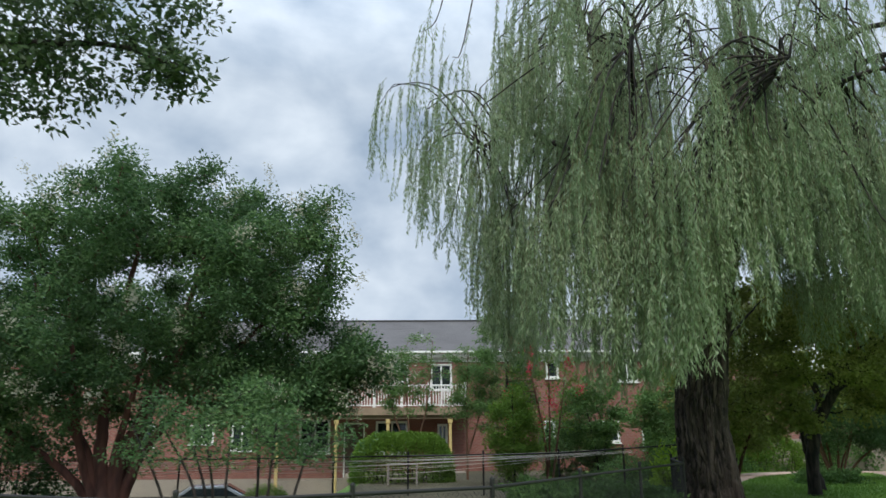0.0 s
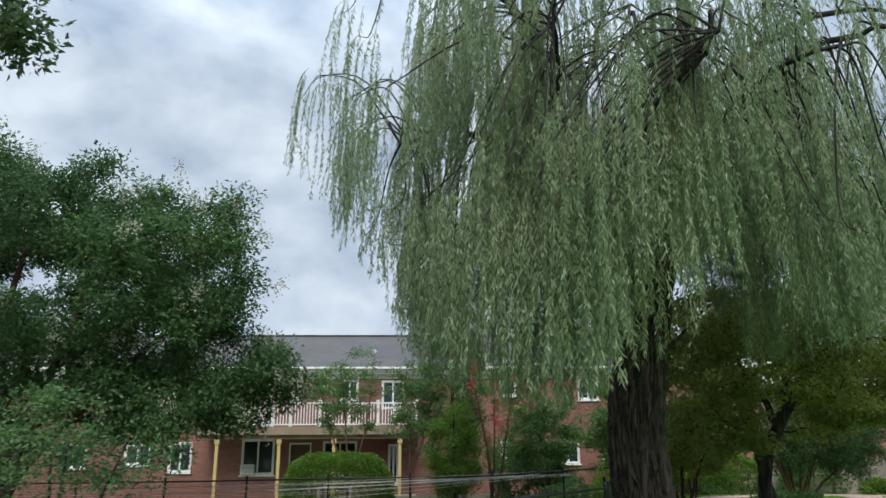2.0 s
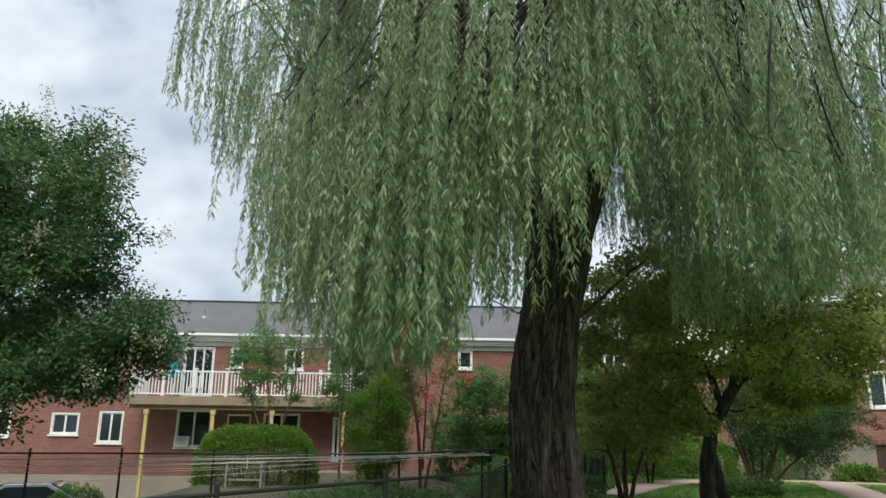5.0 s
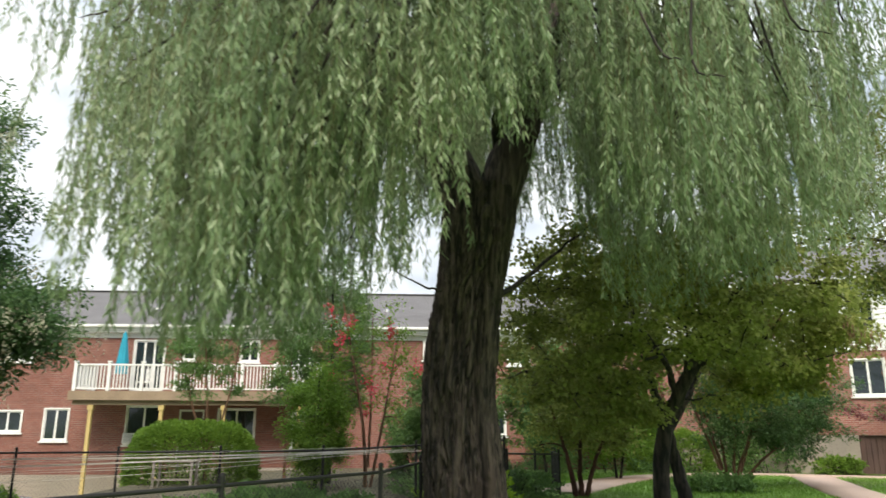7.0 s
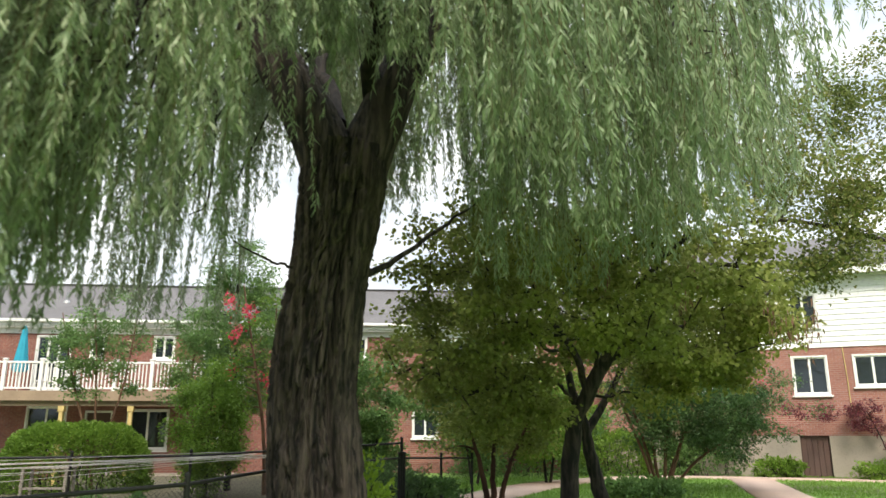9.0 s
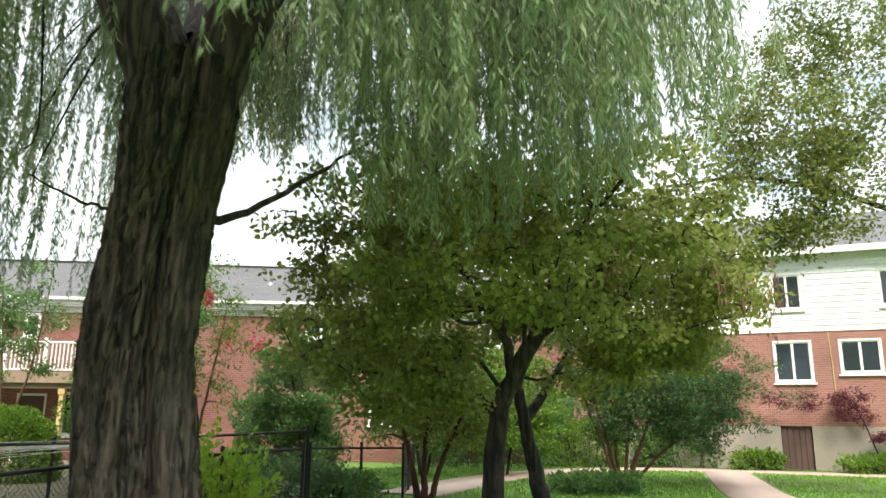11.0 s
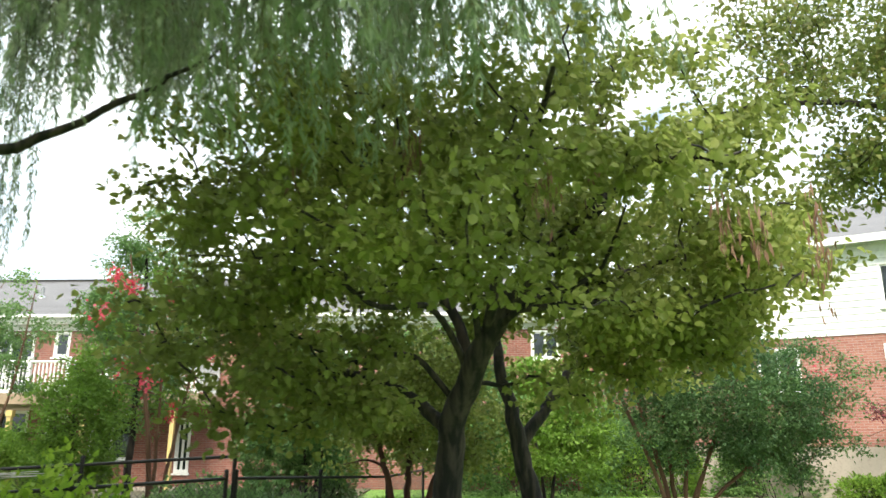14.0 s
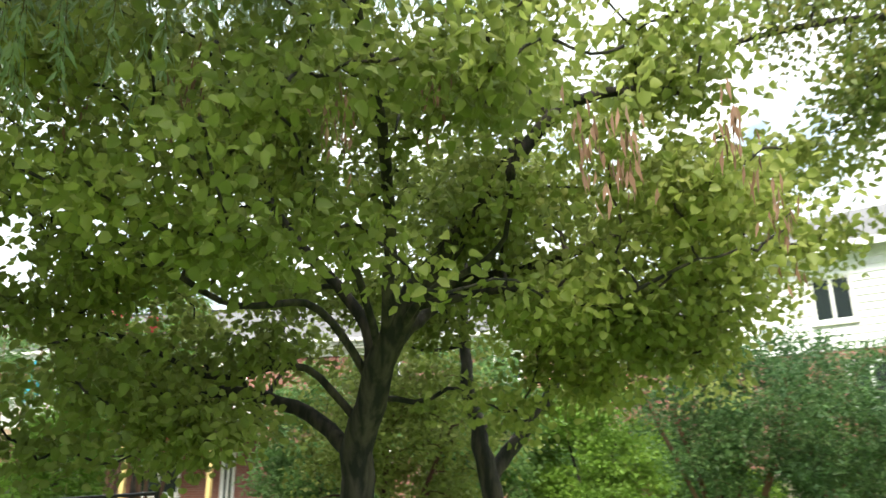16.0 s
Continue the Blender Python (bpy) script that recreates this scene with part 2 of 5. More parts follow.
# ---- mesh helpers ----
def thing(name, label, category, group="", kind="", at=(0, 0, 0), turn=0.0):
    ob = new(name)
    ob.matrix_world = pose(*at, 0, 0, turn)
    return tagged(ob, label, category, group, kind)


def part(name, data, mat, parent=None, label="", kind=""):
    """Links a bmesh or a mesh as one object under parent."""
    if isinstance(data, bmesh.types.BMesh):
        me = bpy.data.meshes.new(name)
        data.to_mesh(me)
        data.free()
    else:
        me = data
    if mat and not me.materials:
        me.materials.append(mat)
    ob = new(name, me)
    if parent:
        ob.parent = parent
    return tagged(ob, label, kind=kind)


def quads(name, verts, faces, smooth=False):
    """A mesh from arrays of places and four-cornered faces."""
    me = bpy.data.meshes.new(name)
    verts, faces = np.asarray(verts, np.float32), np.asarray(faces, np.int32)
    me.vertices.add(len(verts))
    me.vertices.foreach_set("co", verts.ravel())
    me.loops.add(faces.size)
    me.loops.foreach_set("vertex_index", faces.ravel())
    me.polygons.add(len(faces))
    me.polygons.foreach_set("loop_start", np.arange(0, faces.size, 4, dtype=np.int32))
    if smooth:
        me.polygons.foreach_set("use_smooth", np.ones(len(faces), bool))
    me.update(calc_edges=True)
    me.validate()
    return me


def box(bm, x0, x1, y0, y1, z0, z1, bevel=0.0):
    r = bmesh.ops.create_cube(bm, size=1.0)
    bmesh.ops.scale(bm, vec=(x1 - x0, y1 - y0, z1 - z0), verts=r["verts"])
    bmesh.ops.translate(bm, vec=((x0 + x1) / 2, (y0 + y1) / 2, (z0 + z1) / 2), verts=r["verts"])
    if bevel:
        edges = list({e for v in r["verts"] for e in v.link_edges})
        bmesh.ops.bevel(bm, geom=edges, offset=bevel, segments=2, affect="EDGES", profile=0.5)
    return bm


def slab(x0, x1, y0, y1, z0, z1, bevel=0.0):
    return box(bmesh.new(), x0, x1, y0, y1, z0, z1, bevel)


def tube(pts, radii, sides=8):
    """Places and faces of a tapered tube along pts."""
    pts, radii = np.asarray(pts, float), np.asarray(radii, float)
    n = len(pts)
    tan = np.gradient(pts, axis=0)
    tan /= np.linalg.norm(tan, axis=1, keepdims=True) + 1e-9
    ref = np.array([0.0, 1.0, 0.0]) if abs(tan[:, 1]).mean() < 0.8 else np.array([1.0, 0.0, 0.0])
    u = np.cross(tan, ref)
    u /= np.linalg.norm(u, axis=1, keepdims=True) + 1e-9
    w = np.cross(tan, u)
    a = np.linspace(0, 2 * np.pi, sides, endpoint=False)
    ring = u[:, None] * np.cos(a)[None, :, None] + w[:, None] * np.sin(a)[None, :, None]
    v = (pts[:, None] + ring * radii[:, None, None]).reshape(-1, 3)
    i, j = np.meshgrid(np.arange(n - 1), np.arange(sides), indexing="ij")
    f = np.stack([i * sides + j, i * sides + (j + 1) % sides, (i + 1) * sides + (j + 1) % sides, (i + 1) * sides + j], -1).reshape(-1, 4)
    return v, f


def joined(name, pieces, smooth=True):
    vs, fs, k = [], [], 0
    for v, f in pieces:
        vs.append(v)
        fs.append(f + k)
        k += len(v)
    return quads(name, np.concatenate(vs), np.concatenate(fs), smooth)


def spline(ctrl, n):
    """A smooth way through the control points."""
    c = np.asarray(ctrl, float)
    c = np.vstack([2 * c[0] - c[1], c, 2 * c[-1] - c[-2]])
    out = []
    for s in np.linspace(0, len(c) - 3 - 1e-6, n):
        i = int(s)
        t = s - i
        p0, p1, p2, p3 = c[i:i + 4]
        out.append(0.5 * (2 * p1 + (p2 - p0) * t + (2 * p0 - 5 * p1 + 4 * p2 - p3) * t * t + (3 * p1 - p0 - 3 * p2 + p3) * t ** 3))
    return np.array(out)


def unit(v):
    return v / (np.linalg.norm(v, axis=-1, keepdims=True) + 1e-9)


def leaves(name, at, way, length, width, rng, fold=0.25, broad=False):
    """Folded four-cornered leaves at the places, pointing along way."""
    n = len(at)
    way = unit(way)
    side = unit(np.cross(way, rng.normal(size=(n, 3))))
    up = np.cross(side, way)
    ln = (np.broadcast_to(length, n) * rng.uniform(0.65, 1.25, n))[:, None]
    wd = (np.broadcast_to(width, n) * rng.uniform(0.7, 1.2, n))[:, None] / 2
    mid = at + way * ln * 0.42 + up * wd * fold * 2
    v = np.stack([at, mid + side * wd, at + way * ln - up * ln * 0.08, mid - side * wd], 1).reshape(-1, 3)
    if broad:
        # heart-shaped: two halves folded on the midrib
        e, q = at + way * ln * 0.16 + up * wd * fold, at + way * ln * 0.62 + up * wd * fold
        tip = at + way * ln - up * ln * 0.14
        v = np.stack([at, e + side * wd * 0.95, q + side * wd * 0.80, tip, q - side * wd * 0.80, e - side * wd * 0.95], 1).reshape(-1, 3)
        k = 6 * np.arange(n)[:, None]
        return quads(name, v, np.concatenate([k + [[0, 1, 2, 3]], k + [[0, 3, 4, 5]]], 0))
    f = np.arange(4 * n).reshape(-1, 4)
    return quads(name, v, f)


def limb(a, b, rng, r0, r1, bend=0.12, n=9, sag=0.0):
    """A crooked branch from a to b: its places and radii."""
    a, b = np.asarray(a, float), np.asarray(b, float)
    s = np.linspace(0, 1, n)[:, None]
    d = np.linalg.norm(b - a)
    p = a + (b - a) * s
    for k in (1, 2, 3):
        p = p + np.sin(np.pi * k * s) * rng.normal(size=3) * d * bend / k / 1.6
    p[:, 2] += (np.sin(np.pi * s[:, 0]) * sag * d)
    return p, r0 + (r1 - r0) * s[:, 0] ** 0.8


def crown_tree(name, label, base, stems, centre, radii, clumps, per, leaf, clump_size, leaf_mat, bark_mat, seed,
               category="tree", flatten=0.5, shell=0.45, lower=-0.6, bloom=None, extra=(), droop=0.3, twig=0.018, broad=False):
    """A tree: crooked stems, branches out to clumps all over an uneven crown, and leaves round their ends."""
    rng = np.random.default_rng(seed)
    base, centre, radii = np.array(base, float), np.array(centre, float), np.array(radii, float)
    wood, nodes = [], []
    for ctrl, r0, r1 in stems:
        p = spline(ctrl, 22)
        p[1:-1] += rng.normal(size=(20, 3)) * r0 * 0.10
        r = np.linspace(1, 0, 22) ** 0.9 * (r0 - r1) + r1
        r[0] *= 1.25
        wood.append(tube(p, r, 12))
        nodes += [(p[i], r[i]) for i in range(6, 22)]
    npos, nrad = np.array([n[0] for n in nodes]), np.array([n[1] for n in nodes])
    d = unit(rng.normal(size=(clumps * 3, 3)))
    d = d[d[:, 2] > lower][:clumps]
    rr = rng.uniform(shell, 1.0, len(d)) ** 0.7
    lump = np.array([1 + 0.28 * noise.noise(Vector(q * 1.7 + seed)) + 0.12 * noise.noise(Vector(q * 4.1 + seed)) for q in d])
    cl = centre + d * radii * (rr * lump)[:, None]
    for e in extra:
        cl = np.vstack([cl, np.array(e[:3]) + rng.normal(size=(e[4], 3)) * e[3] * np.array([1, 1, 0.6])])
    order = np.argsort(np.linalg.norm(cl - npos.mean(0), axis=1))
    ends, ways = [], []
    for k in order:
        t = cl[k]
        cost = np.linalg.norm(npos - t, axis=1) + 0.8 * np.maximum(0, npos[:, 2] - t[2])
        j = int(np.argmin(cost))
        length = np.linalg.norm(t - npos[j])
        if length < 0.05:
            continue
        r0 = min(nrad[j] * 0.75, 0.014 + 0.022 * length)
        p, r = limb(npos[j], t, rng, r0, twig * 0.35, 0.10, 8, 0.06)
        wood.append(tube(p, r, 6))
        npos, nrad = np.vstack([npos, p[2:]]), np.concatenate([nrad, r[2:]])
        m = max(8, int(per * rng.uniform(0.6, 1.4)))
        spread = unit(rng.normal(size=(m, 3))) * (rng.random(m) ** 0.5 * 1.75 * clump_size)[:, None] * np.array([1, 1, flatten])
        at = t + spread
        along = p[rng.integers(4, 8, m // 3)]
        at[: m // 3] = along + rng.normal(size=(m // 3, 3)) * clump_size * 0.35
        ends.append(at)
        ways.append(spread * 0.8 + rng.normal(size=(m, 3)) * clump_size - np.array([0, 0, droop * clump_size]))
    at, way = np.concatenate(ends), np.concatenate(ways)
    tree = thing(name, label, category, at=tuple(base))
    off = base
    wood = [(v - off, f) for v, f in wood]
    part("trunk", joined("trunk", wood), bark_mat, tree)
    crown = part("crown", leaves("crown", at - off, way, leaf[0], leaf[1], rng, broad=broad), leaf_mat, tree, kind="stuff")
    if bloom:
        mat, share, count, size, low = bloom
        pick = cl[(rng.random(len(cl)) < share) & (cl[:, 2] > low)]
        spots = np.concatenate([q + (unit(q - centre) * 1.9 + d2 * 0.7) * clump_size + rng.normal(size=(count, 3)) * np.array([0.08, 0.08, 0.12]) for q in pick for d2 in unit(rng.normal(size=(2, 3)))])
        part("blossom", leaves("blossom", spots - off, rng.normal(size=spots.shape), size, size * 0.8, rng), mat, tree, kind="stuff")
    return tree


# ---- ground ----
def ground_height(x, y):
    """Level along the walk; a sunken driveway before the house."""
    s = np.clip((y - 22.5) / 4.0, 0, 1)
    s = s * s * (3 - 2 * s)
    w = np.clip((-2.6 - x) / 2.2, 0, 1)
    return -1.55 * s * w * w * (3 - 2 * w)


gx = np.concatenate([[-600, -200, -80, -50], np.arange(-34, 40.5, 0.75), [50, 80, 200, 600]])
gy = np.concatenate([[-600, -200, -60, -25], np.arange(-10, 50.5, 0.75), [70, 120, 250, 900]])
GX, GY = np.meshgrid(gx, gy, indexing="ij")
GZ = ground_height(GX, GY) + 0.02 * np.sin(GX * 1.3) * np.cos(GY * 0.9)
ni, nj = GX.shape
ii, jj = np.meshgrid(np.arange(ni - 1), np.arange(nj - 1), indexing="ij")
gf = np.stack([ii * nj + jj, (ii + 1) * nj + jj, (ii + 1) * nj + jj + 1, ii * nj + jj + 1], -1).reshape(-1, 4)
ground = part("ground", quads("ground", np.stack([GX, GY, GZ], -1).reshape(-1, 3), gf, True), GROUND)
tagged(ground, "green lawn with bare soil patches round the trees", "ground", kind="structure")


PAVED = []


def strip(name, ctrl, width, mat, label, z=0.04, thick=0.10):
    """A pavement slab along a way."""
    p = spline([(x, y, 0) for x, y in ctrl], 60)
    PAVED.append((p, width / 2))
    t = unit(np.gradient(p, axis=0))
    s = np.stack([-t[:, 1], t[:, 0], 0 * t[:, 0]], 1) * width / 2
    rows = [p + s, p - s]
    top = [r + np.array([0, 0, z]) for r in rows]
    low = [r + np.array([0, 0, z - thick]) for r in rows]
    v = np.concatenate([top[0], top[1], low[1], low[0]])
    n = len(p)
    f = []
    for a in range(4):
        b = (a + 1) % 4
        f += [(a * n + i, a * n + i + 1, b * n + i + 1, b * n + i) for i in range(n - 1)]
    ob = part(name, quads(name, v, f), mat)
    return tagged(ob, label, "path", kind="structure")


strip("path", [(9.5, 25.5), (12.6, 30.5), (16.0, 33.2), (19.5, 33.2), (26, 29.6), (36, 24.0)], 1.5, PATH, "pinkish concrete garden path curving through the lawn")
strip("path", [(20.0, 32.4), (18.6, 28.8), (17.2, 25.2), (15.9, 20.5), (15.4, 17.0)], 1.3, PATH, "pinkish concrete side path across the lawn", 0.045)
dr = part("driveway", slab(-24, -3.9, 27.0, 36.95, -1.62, -1.50), CONCRETE)
tagged(dr, "pale concrete driveway sunk before the brick house", "driveway", kind="structure")


bed = bmesh.new()
bed.faces.new([bed.verts.new((x, y, 0.045)) for x, y in ((-16, 9.5), (-4.6, 8.6), (-2.3, 7.4), (0.85, 9.2), (5.3, 15.4), (5.9, 17.8), (7.75, 22.1), (7.7, 25), (7.4, 37.3), (-2.3, 37.3), (-2.3, 22.2), (-16, 22.2))])
ext = bmesh.ops.extrude_face_region(bed, geom=bed.faces[:])
bmesh.ops.translate(bed, vec=(0, 0, -0.12), verts=[v for v in ext["geom"] if isinstance(v, bmesh.types.BMVert)])
bmesh.ops.recalc_face_normals(bed, faces=bed.faces)
tagged(part("garden_bed", bed, SOIL), "dark bare soil of the fenced back yard", "garden bed", kind="structure")


# ---- walls with openings ----
def pierced(x0, x1, z0, z1, y0, y1, holes):
    """A wall slab in x and z, with its openings left out."""
    xs = sorted({x0, x1, *[h[0] for h in holes], *[h[1] for h in holes]})
    zs = sorted({z0, z1, *[h[2] for h in holes], *[h[3] for h in holes]})
    bm = bmesh.new()
    for a, b in zip(xs, xs[1:]):
        run = None
        for c, d in zip(zs, zs[1:]):
            mx, mz = (a + b) / 2, (c + d) / 2
            if any(h[0] < mx < h[1] and h[2] < mz < h[3] for h in holes):
                if run:
                    box(bm, a, b, y0, y1, *run)
                run = None
            else:
                run = (run[0], d) if run else (c, d)
        if run:
            box(bm, a, b, y0, y1, *run)
    bmesh.ops.remove_doubles(bm, verts=bm.verts, dist=0.0005)
    return bm


def window(parent, x0, x1, z0, z1, y, lights=2, curtain=False, sill=True, rail=False):
    """A framed window in the wall plane y: casing, sashes, panes, sill."""
    # Without a curtain, a near-black slab stands in for the room's shade.
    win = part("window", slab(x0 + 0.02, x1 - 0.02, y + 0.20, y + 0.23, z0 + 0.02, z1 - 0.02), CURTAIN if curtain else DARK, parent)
    bm = bmesh.new()
    w = 0.07
    for q in ((x0, x0 + w, z0, z1), (x1 - w, x1, z0, z1), (x0 + w, x1 - w, z1 - w, z1), (x0 + w, x1 - w, z0, z0 + w)):
        box(bm, q[0], q[1], y - 0.03, y + 0.10, q[2], q[3], 0.008)
    part("window_frame", bm, WHITE, win)
    step = (x1 - x0 - 2 * w) / lights
    for i in range(lights):
        a, b = x0 + w + i * step, x0 + w + (i + 1) * step
        bm = bmesh.new()
        s = 0.04
        for q in ((a, a + s, z0 + w, z1 - w), (b - s, b, z0 + w, z1 - w), (a + s, b - s, z1 - w - s, z1 - w), (a + s, b - s, z0 + w, z0 + w + s)):
            box(bm, q[0], q[1], y + 0.01, y + 0.07, q[2], q[3])
        if rail:
            box(bm, a + s, b - s, y + 0.01, y + 0.07, (z0 + z1) / 2 - 0.02, (z0 + z1) / 2 + 0.02)
        part("sash", bm, WHITE, win)
        g = part("pane", slab(a + s, b - s, y + 0.035, y + 0.045, z0 + w + s, z1 - w - s), GLASS, win)
        g.visible_shadow = False
    if sill:
        part("window_sill", slab(x0 - 0.06, x1 + 0.06, y - 0.09, y + 0.12, z0 - 0.07, z0 - 0.004, 0.01), WHITE, win)
    return win


# ---- the brick house across the yard ----
F = 37.35
house = thing("house", "two-storey red brick house with white fascia and grey shingle roof", "house", at=(0.22, 0, 0))
lower = [(-9.68, -8.62, 1.09, 2.43), (-11.7, -10.5, 1.42, 2.34), (-14.6, -13.4, 1.3, 2.4), (-6.35, -4.83, 0.95, 2.56), (-4.1, -3.2, -0.2, 2.3), (-2.6, -1.0, 0.9, 2.45),
         (5.75, 6.3, 1.55, 2.4), (8.45, 9.52, 1.34, 2.38), (10.62, 11.68, 1.0, 2.35), (14.2, 15.3, 1.3, 2.4), (0.45, 0.95, 0.5, 2.3)]
upper = [(-13.75, -13.1, 4.3, 5.25), (-11.6, -10.4, 4.3, 5.25), (-6.3, -4.95, 3.12, 5.28), (-4.25, -3.68, 4.4, 5.3), (-1.85, -1.0, 4.35, 5.3), (0.1, 1.2, 3.9, 5.25), (5.95, 6.6, 4.5, 5.35), (9.6, 10.6, 4.3, 5.3), (12.6, 13.6, 4.3, 5.3)]
part("wall", pierced(-26, 17.4, -0.22, 5.45, F, F + 0.3, lower + upper), BRICK, house)
part("foundation", slab(-26.03, 17.43, F - 0.03, F + 0.3, -1.7, -0.224), CONCRETE, house, "pale concrete foundation band")
part("side_wall", slab(17.1, 17.4, F + 0.3, 46.5, -0.22, 5.45), BRICK, house)
part("side_wall", slab(-26, -25.7, F + 0.3, 46.5, -0.22, 5.45), BRICK, house)
part("back_wall", slab(-26, 17.4, 46.5, 46.8, -0.22, 5.45), BRICK, house)
for h in lower:
    if h[:1] == (-4.1,):
        d = part("door", slab(h[0], h[1], F + 0.08, F + 0.13, h[2], h[3]), BROWN, house, "dark panelled porch door")
        part("door_frame", pierced(h[0] - 0.06, h[1] + 0.06, h[2], h[3] + 0.08, F - 0.02, F + 0.07, [(h[0], h[1], h[2], h[3])]), WHITE, d)
    else:
        window(house, *h, F, 2, curtain=h[0] in (-9.68, 8.45))
for h in upper:
    window(house, *h, F, 3 if h[0] == -6.3 else 2 if h[1] - h[0] > 0.7 else 1, curtain=h[0] in (-6.3, 0.1), sill=h[2] > 4)
part("fascia", slab(-26.2, 17.6, F - 0.36, F - 0.30, 5.62, 5.86), WHITE, house, "white fascia board")
part("soffit", slab(-26.2, 17.6, F - 0.30, F + 0.02, 5.55, 5.615), WHITE, house)
part("frieze", slab(-26, 17.4, F - 0.05, F - 0.002, 5.34, 5.545), WHITE, house, "white frieze board under the eaves")
bm = bmesh.new()
box(bm, -26.25, 17.65, F - 0.50, F - 0.365, 5.74, 5.86, 0.03)
part("gutter", bm, WHITE, house)
rise, run = 8.1 - 5.86, 4.9


def shingle_course(k, n, front):
    """One course of shingles from gable to gable."""
    a, b = k / n, (k + 1) / n + 0.03
    y0, y1 = F - 0.42 + run * a, F - 0.42 + run * b
    z0, z1 = 5.87 + rise * a, 5.87 + rise * b
    if not front:
        y0, y1 = 2 * (F - 0.42 + run) - y0, 2 * (F - 0.42 + run) - y1
    bm = bmesh.new()
    vs = [bm.verts.new(q) for q in ((-26.3, y0, z0 + 0.012), (17.7, y0, z0 + 0.012), (17.7, y1, z1 - 0.004), (-26.3, y1, z1 - 0.004),
                                    (-26.3, y0, z0 - 0.02), (17.7, y0, z0 - 0.02), (17.7, y1, z1 - 0.03), (-26.3, y1, z1 - 0.03))]
    for q in ((0, 1, 2, 3), (0, 4, 5, 1), (1, 5, 6, 2), (2, 6, 7, 3), (3, 7, 4, 0), (7, 6, 5, 4)):
        bm.faces.new([vs[i] for i in q])
    return bm


roof = part("roof", slab(-26.3, 17.7, F - 0.42 + run - 0.1, F - 0.42 + run + 0.1, 8.03, 8.12, 0.03), ROOF, house, "grey asphalt shingle roof")
for k in range(30):
    part("shingle_course", shingle_course(k, 30, True), ROOF, roof)
for k in range(6):
    part("shingle_course", shingle_course(k, 6, False), ROOF, roof)
for x in (-6.1, -0.35, 4.3, -15.0):
    v, f = tube([(x, 39.2, 6.9), (x, 39.2, 7.32)], [0.06, 0.06], 10)
    v2, f2 = tube([(x, 39.2, 6.85), (x, 39.2, 6.96), (x, 39.2, 7.0)], [0.16, 0.13, 0.06], 10)
    part("vent_pipe", joined("vent_pipe", [(v, f), (v2, f2)]), STEEL, roof)
for sx in (-26, 17.1):
    bm = bmesh.new()
    a = [bm.verts.new((sx + e, y, z)) for e in (0, 0.3) for y, z in ((F, 5.45), (F + 2 * 4.48, 5.45), (F + 4.48, 8.0))]
    bm.faces.new(a[:3])
    bm.faces.new(a[3:][::-1])
    for i in range(3):
        bm.faces.new((a[i], a[i + 3], a[(i + 1) % 3 + 3], a[(i + 1) % 3]))
    part("gable", bm, BRICK, house)

# balcony over the porch
balcony = thing("balcony", "white-railed wooden balcony over a porch on cream posts", "balcony", at=(0.22, 0, 0))
R = 35.45
BX0, BX1 = -7.76, 1.75
part("deck", slab(BX0 - 0.1, BX1 + 0.1, R - 0.12, F - 0.01, 2.90, 3.02), BEIGE, balcony)
part("deck_edge", slab(BX0 - 0.14, BX1 + 0.14, R - 0.17, R - 0.125, 2.68, 3.03), BEIGE, balcony, "weathered tan deck edge")
part("deck_edge", slab(BX0 - 0.14, BX0 - 0.10, R - 0.12, F - 0.01, 2.68, 3.03), BEIGE, balcony)
part("deck_edge", slab(BX1 + 0.10, BX1 + 0.14, R - 0.12, F - 0.01, 2.68, 3.03), BEIGE, balcony)
part("beam", slab(BX0, BX1, R + 0.0, R + 0.14, 2.50, 2.895), BEIGE, balcony)
rail_post = slab(-0.065, 0.065, -0.065, 0.065, 3.02, 4.14, 0.01)
box(rail_post, -0.085, 0.085, -0.085, 0.085, 4.14, 4.20, 0.02)
rail_mesh = bpy.data.meshes.new("rail_post")
rail_post.to_mesh(rail_mesh)
rail_mesh.materials.append(WHITE)
xs = [-7.76, -6.46, -5.17, -3.87, -2.57, -1.27, 0.03, 1.75]
for x in xs:
    part("rail_post", rail_mesh, None, balcony).location = (x, R, 0)
for x in (BX0, BX1):
    part("rail_post", rail_mesh, None, balcony).location = (x, F - 0.1, 0)
bal_mesh = bpy.data.meshes.new("baluster")
b = slab(-0.022, 0.022, -0.022, 0.022, 3.16, 4.02)
b.to_mesh(bal_mesh)
bal_mesh.materials.append(WHITE)
for a, c in zip(xs, xs[1:]):
    part("top_rail", slab(a + 0.067, c - 0.067, R - 0.05, R + 0.05, 4.02, 4.09, 0.01), WHITE, balcony)
    part("bottom_rail", slab(a + 0.067, c - 0.067, R - 0.03, R + 0.03, 3.10, 3.16), WHITE, balcony)
    n = int(round((c - a - 0.13) / 0.135))
    for i in range(1, n):
        part("baluster", bal_mesh, None, balcony).location = (a + 0.065 + (c - a - 0.13) * i / n, R, 0)
for x in (BX0, BX1):
    part("top_rail", slab(x - 0.05, x + 0.05, R + 0.067, F - 0.167, 4.02, 4.09, 0.01), WHITE, balcony)
    part("bottom_rail", slab(x - 0.03, x + 0.03, R + 0.067, F - 0.167, 3.10, 3.16), WHITE, balcony)
    for i in range(1, 12):
        part("baluster", bal_mesh, None, balcony).location = (x, R + 0.07 + 1.7 * i / 12, 0)
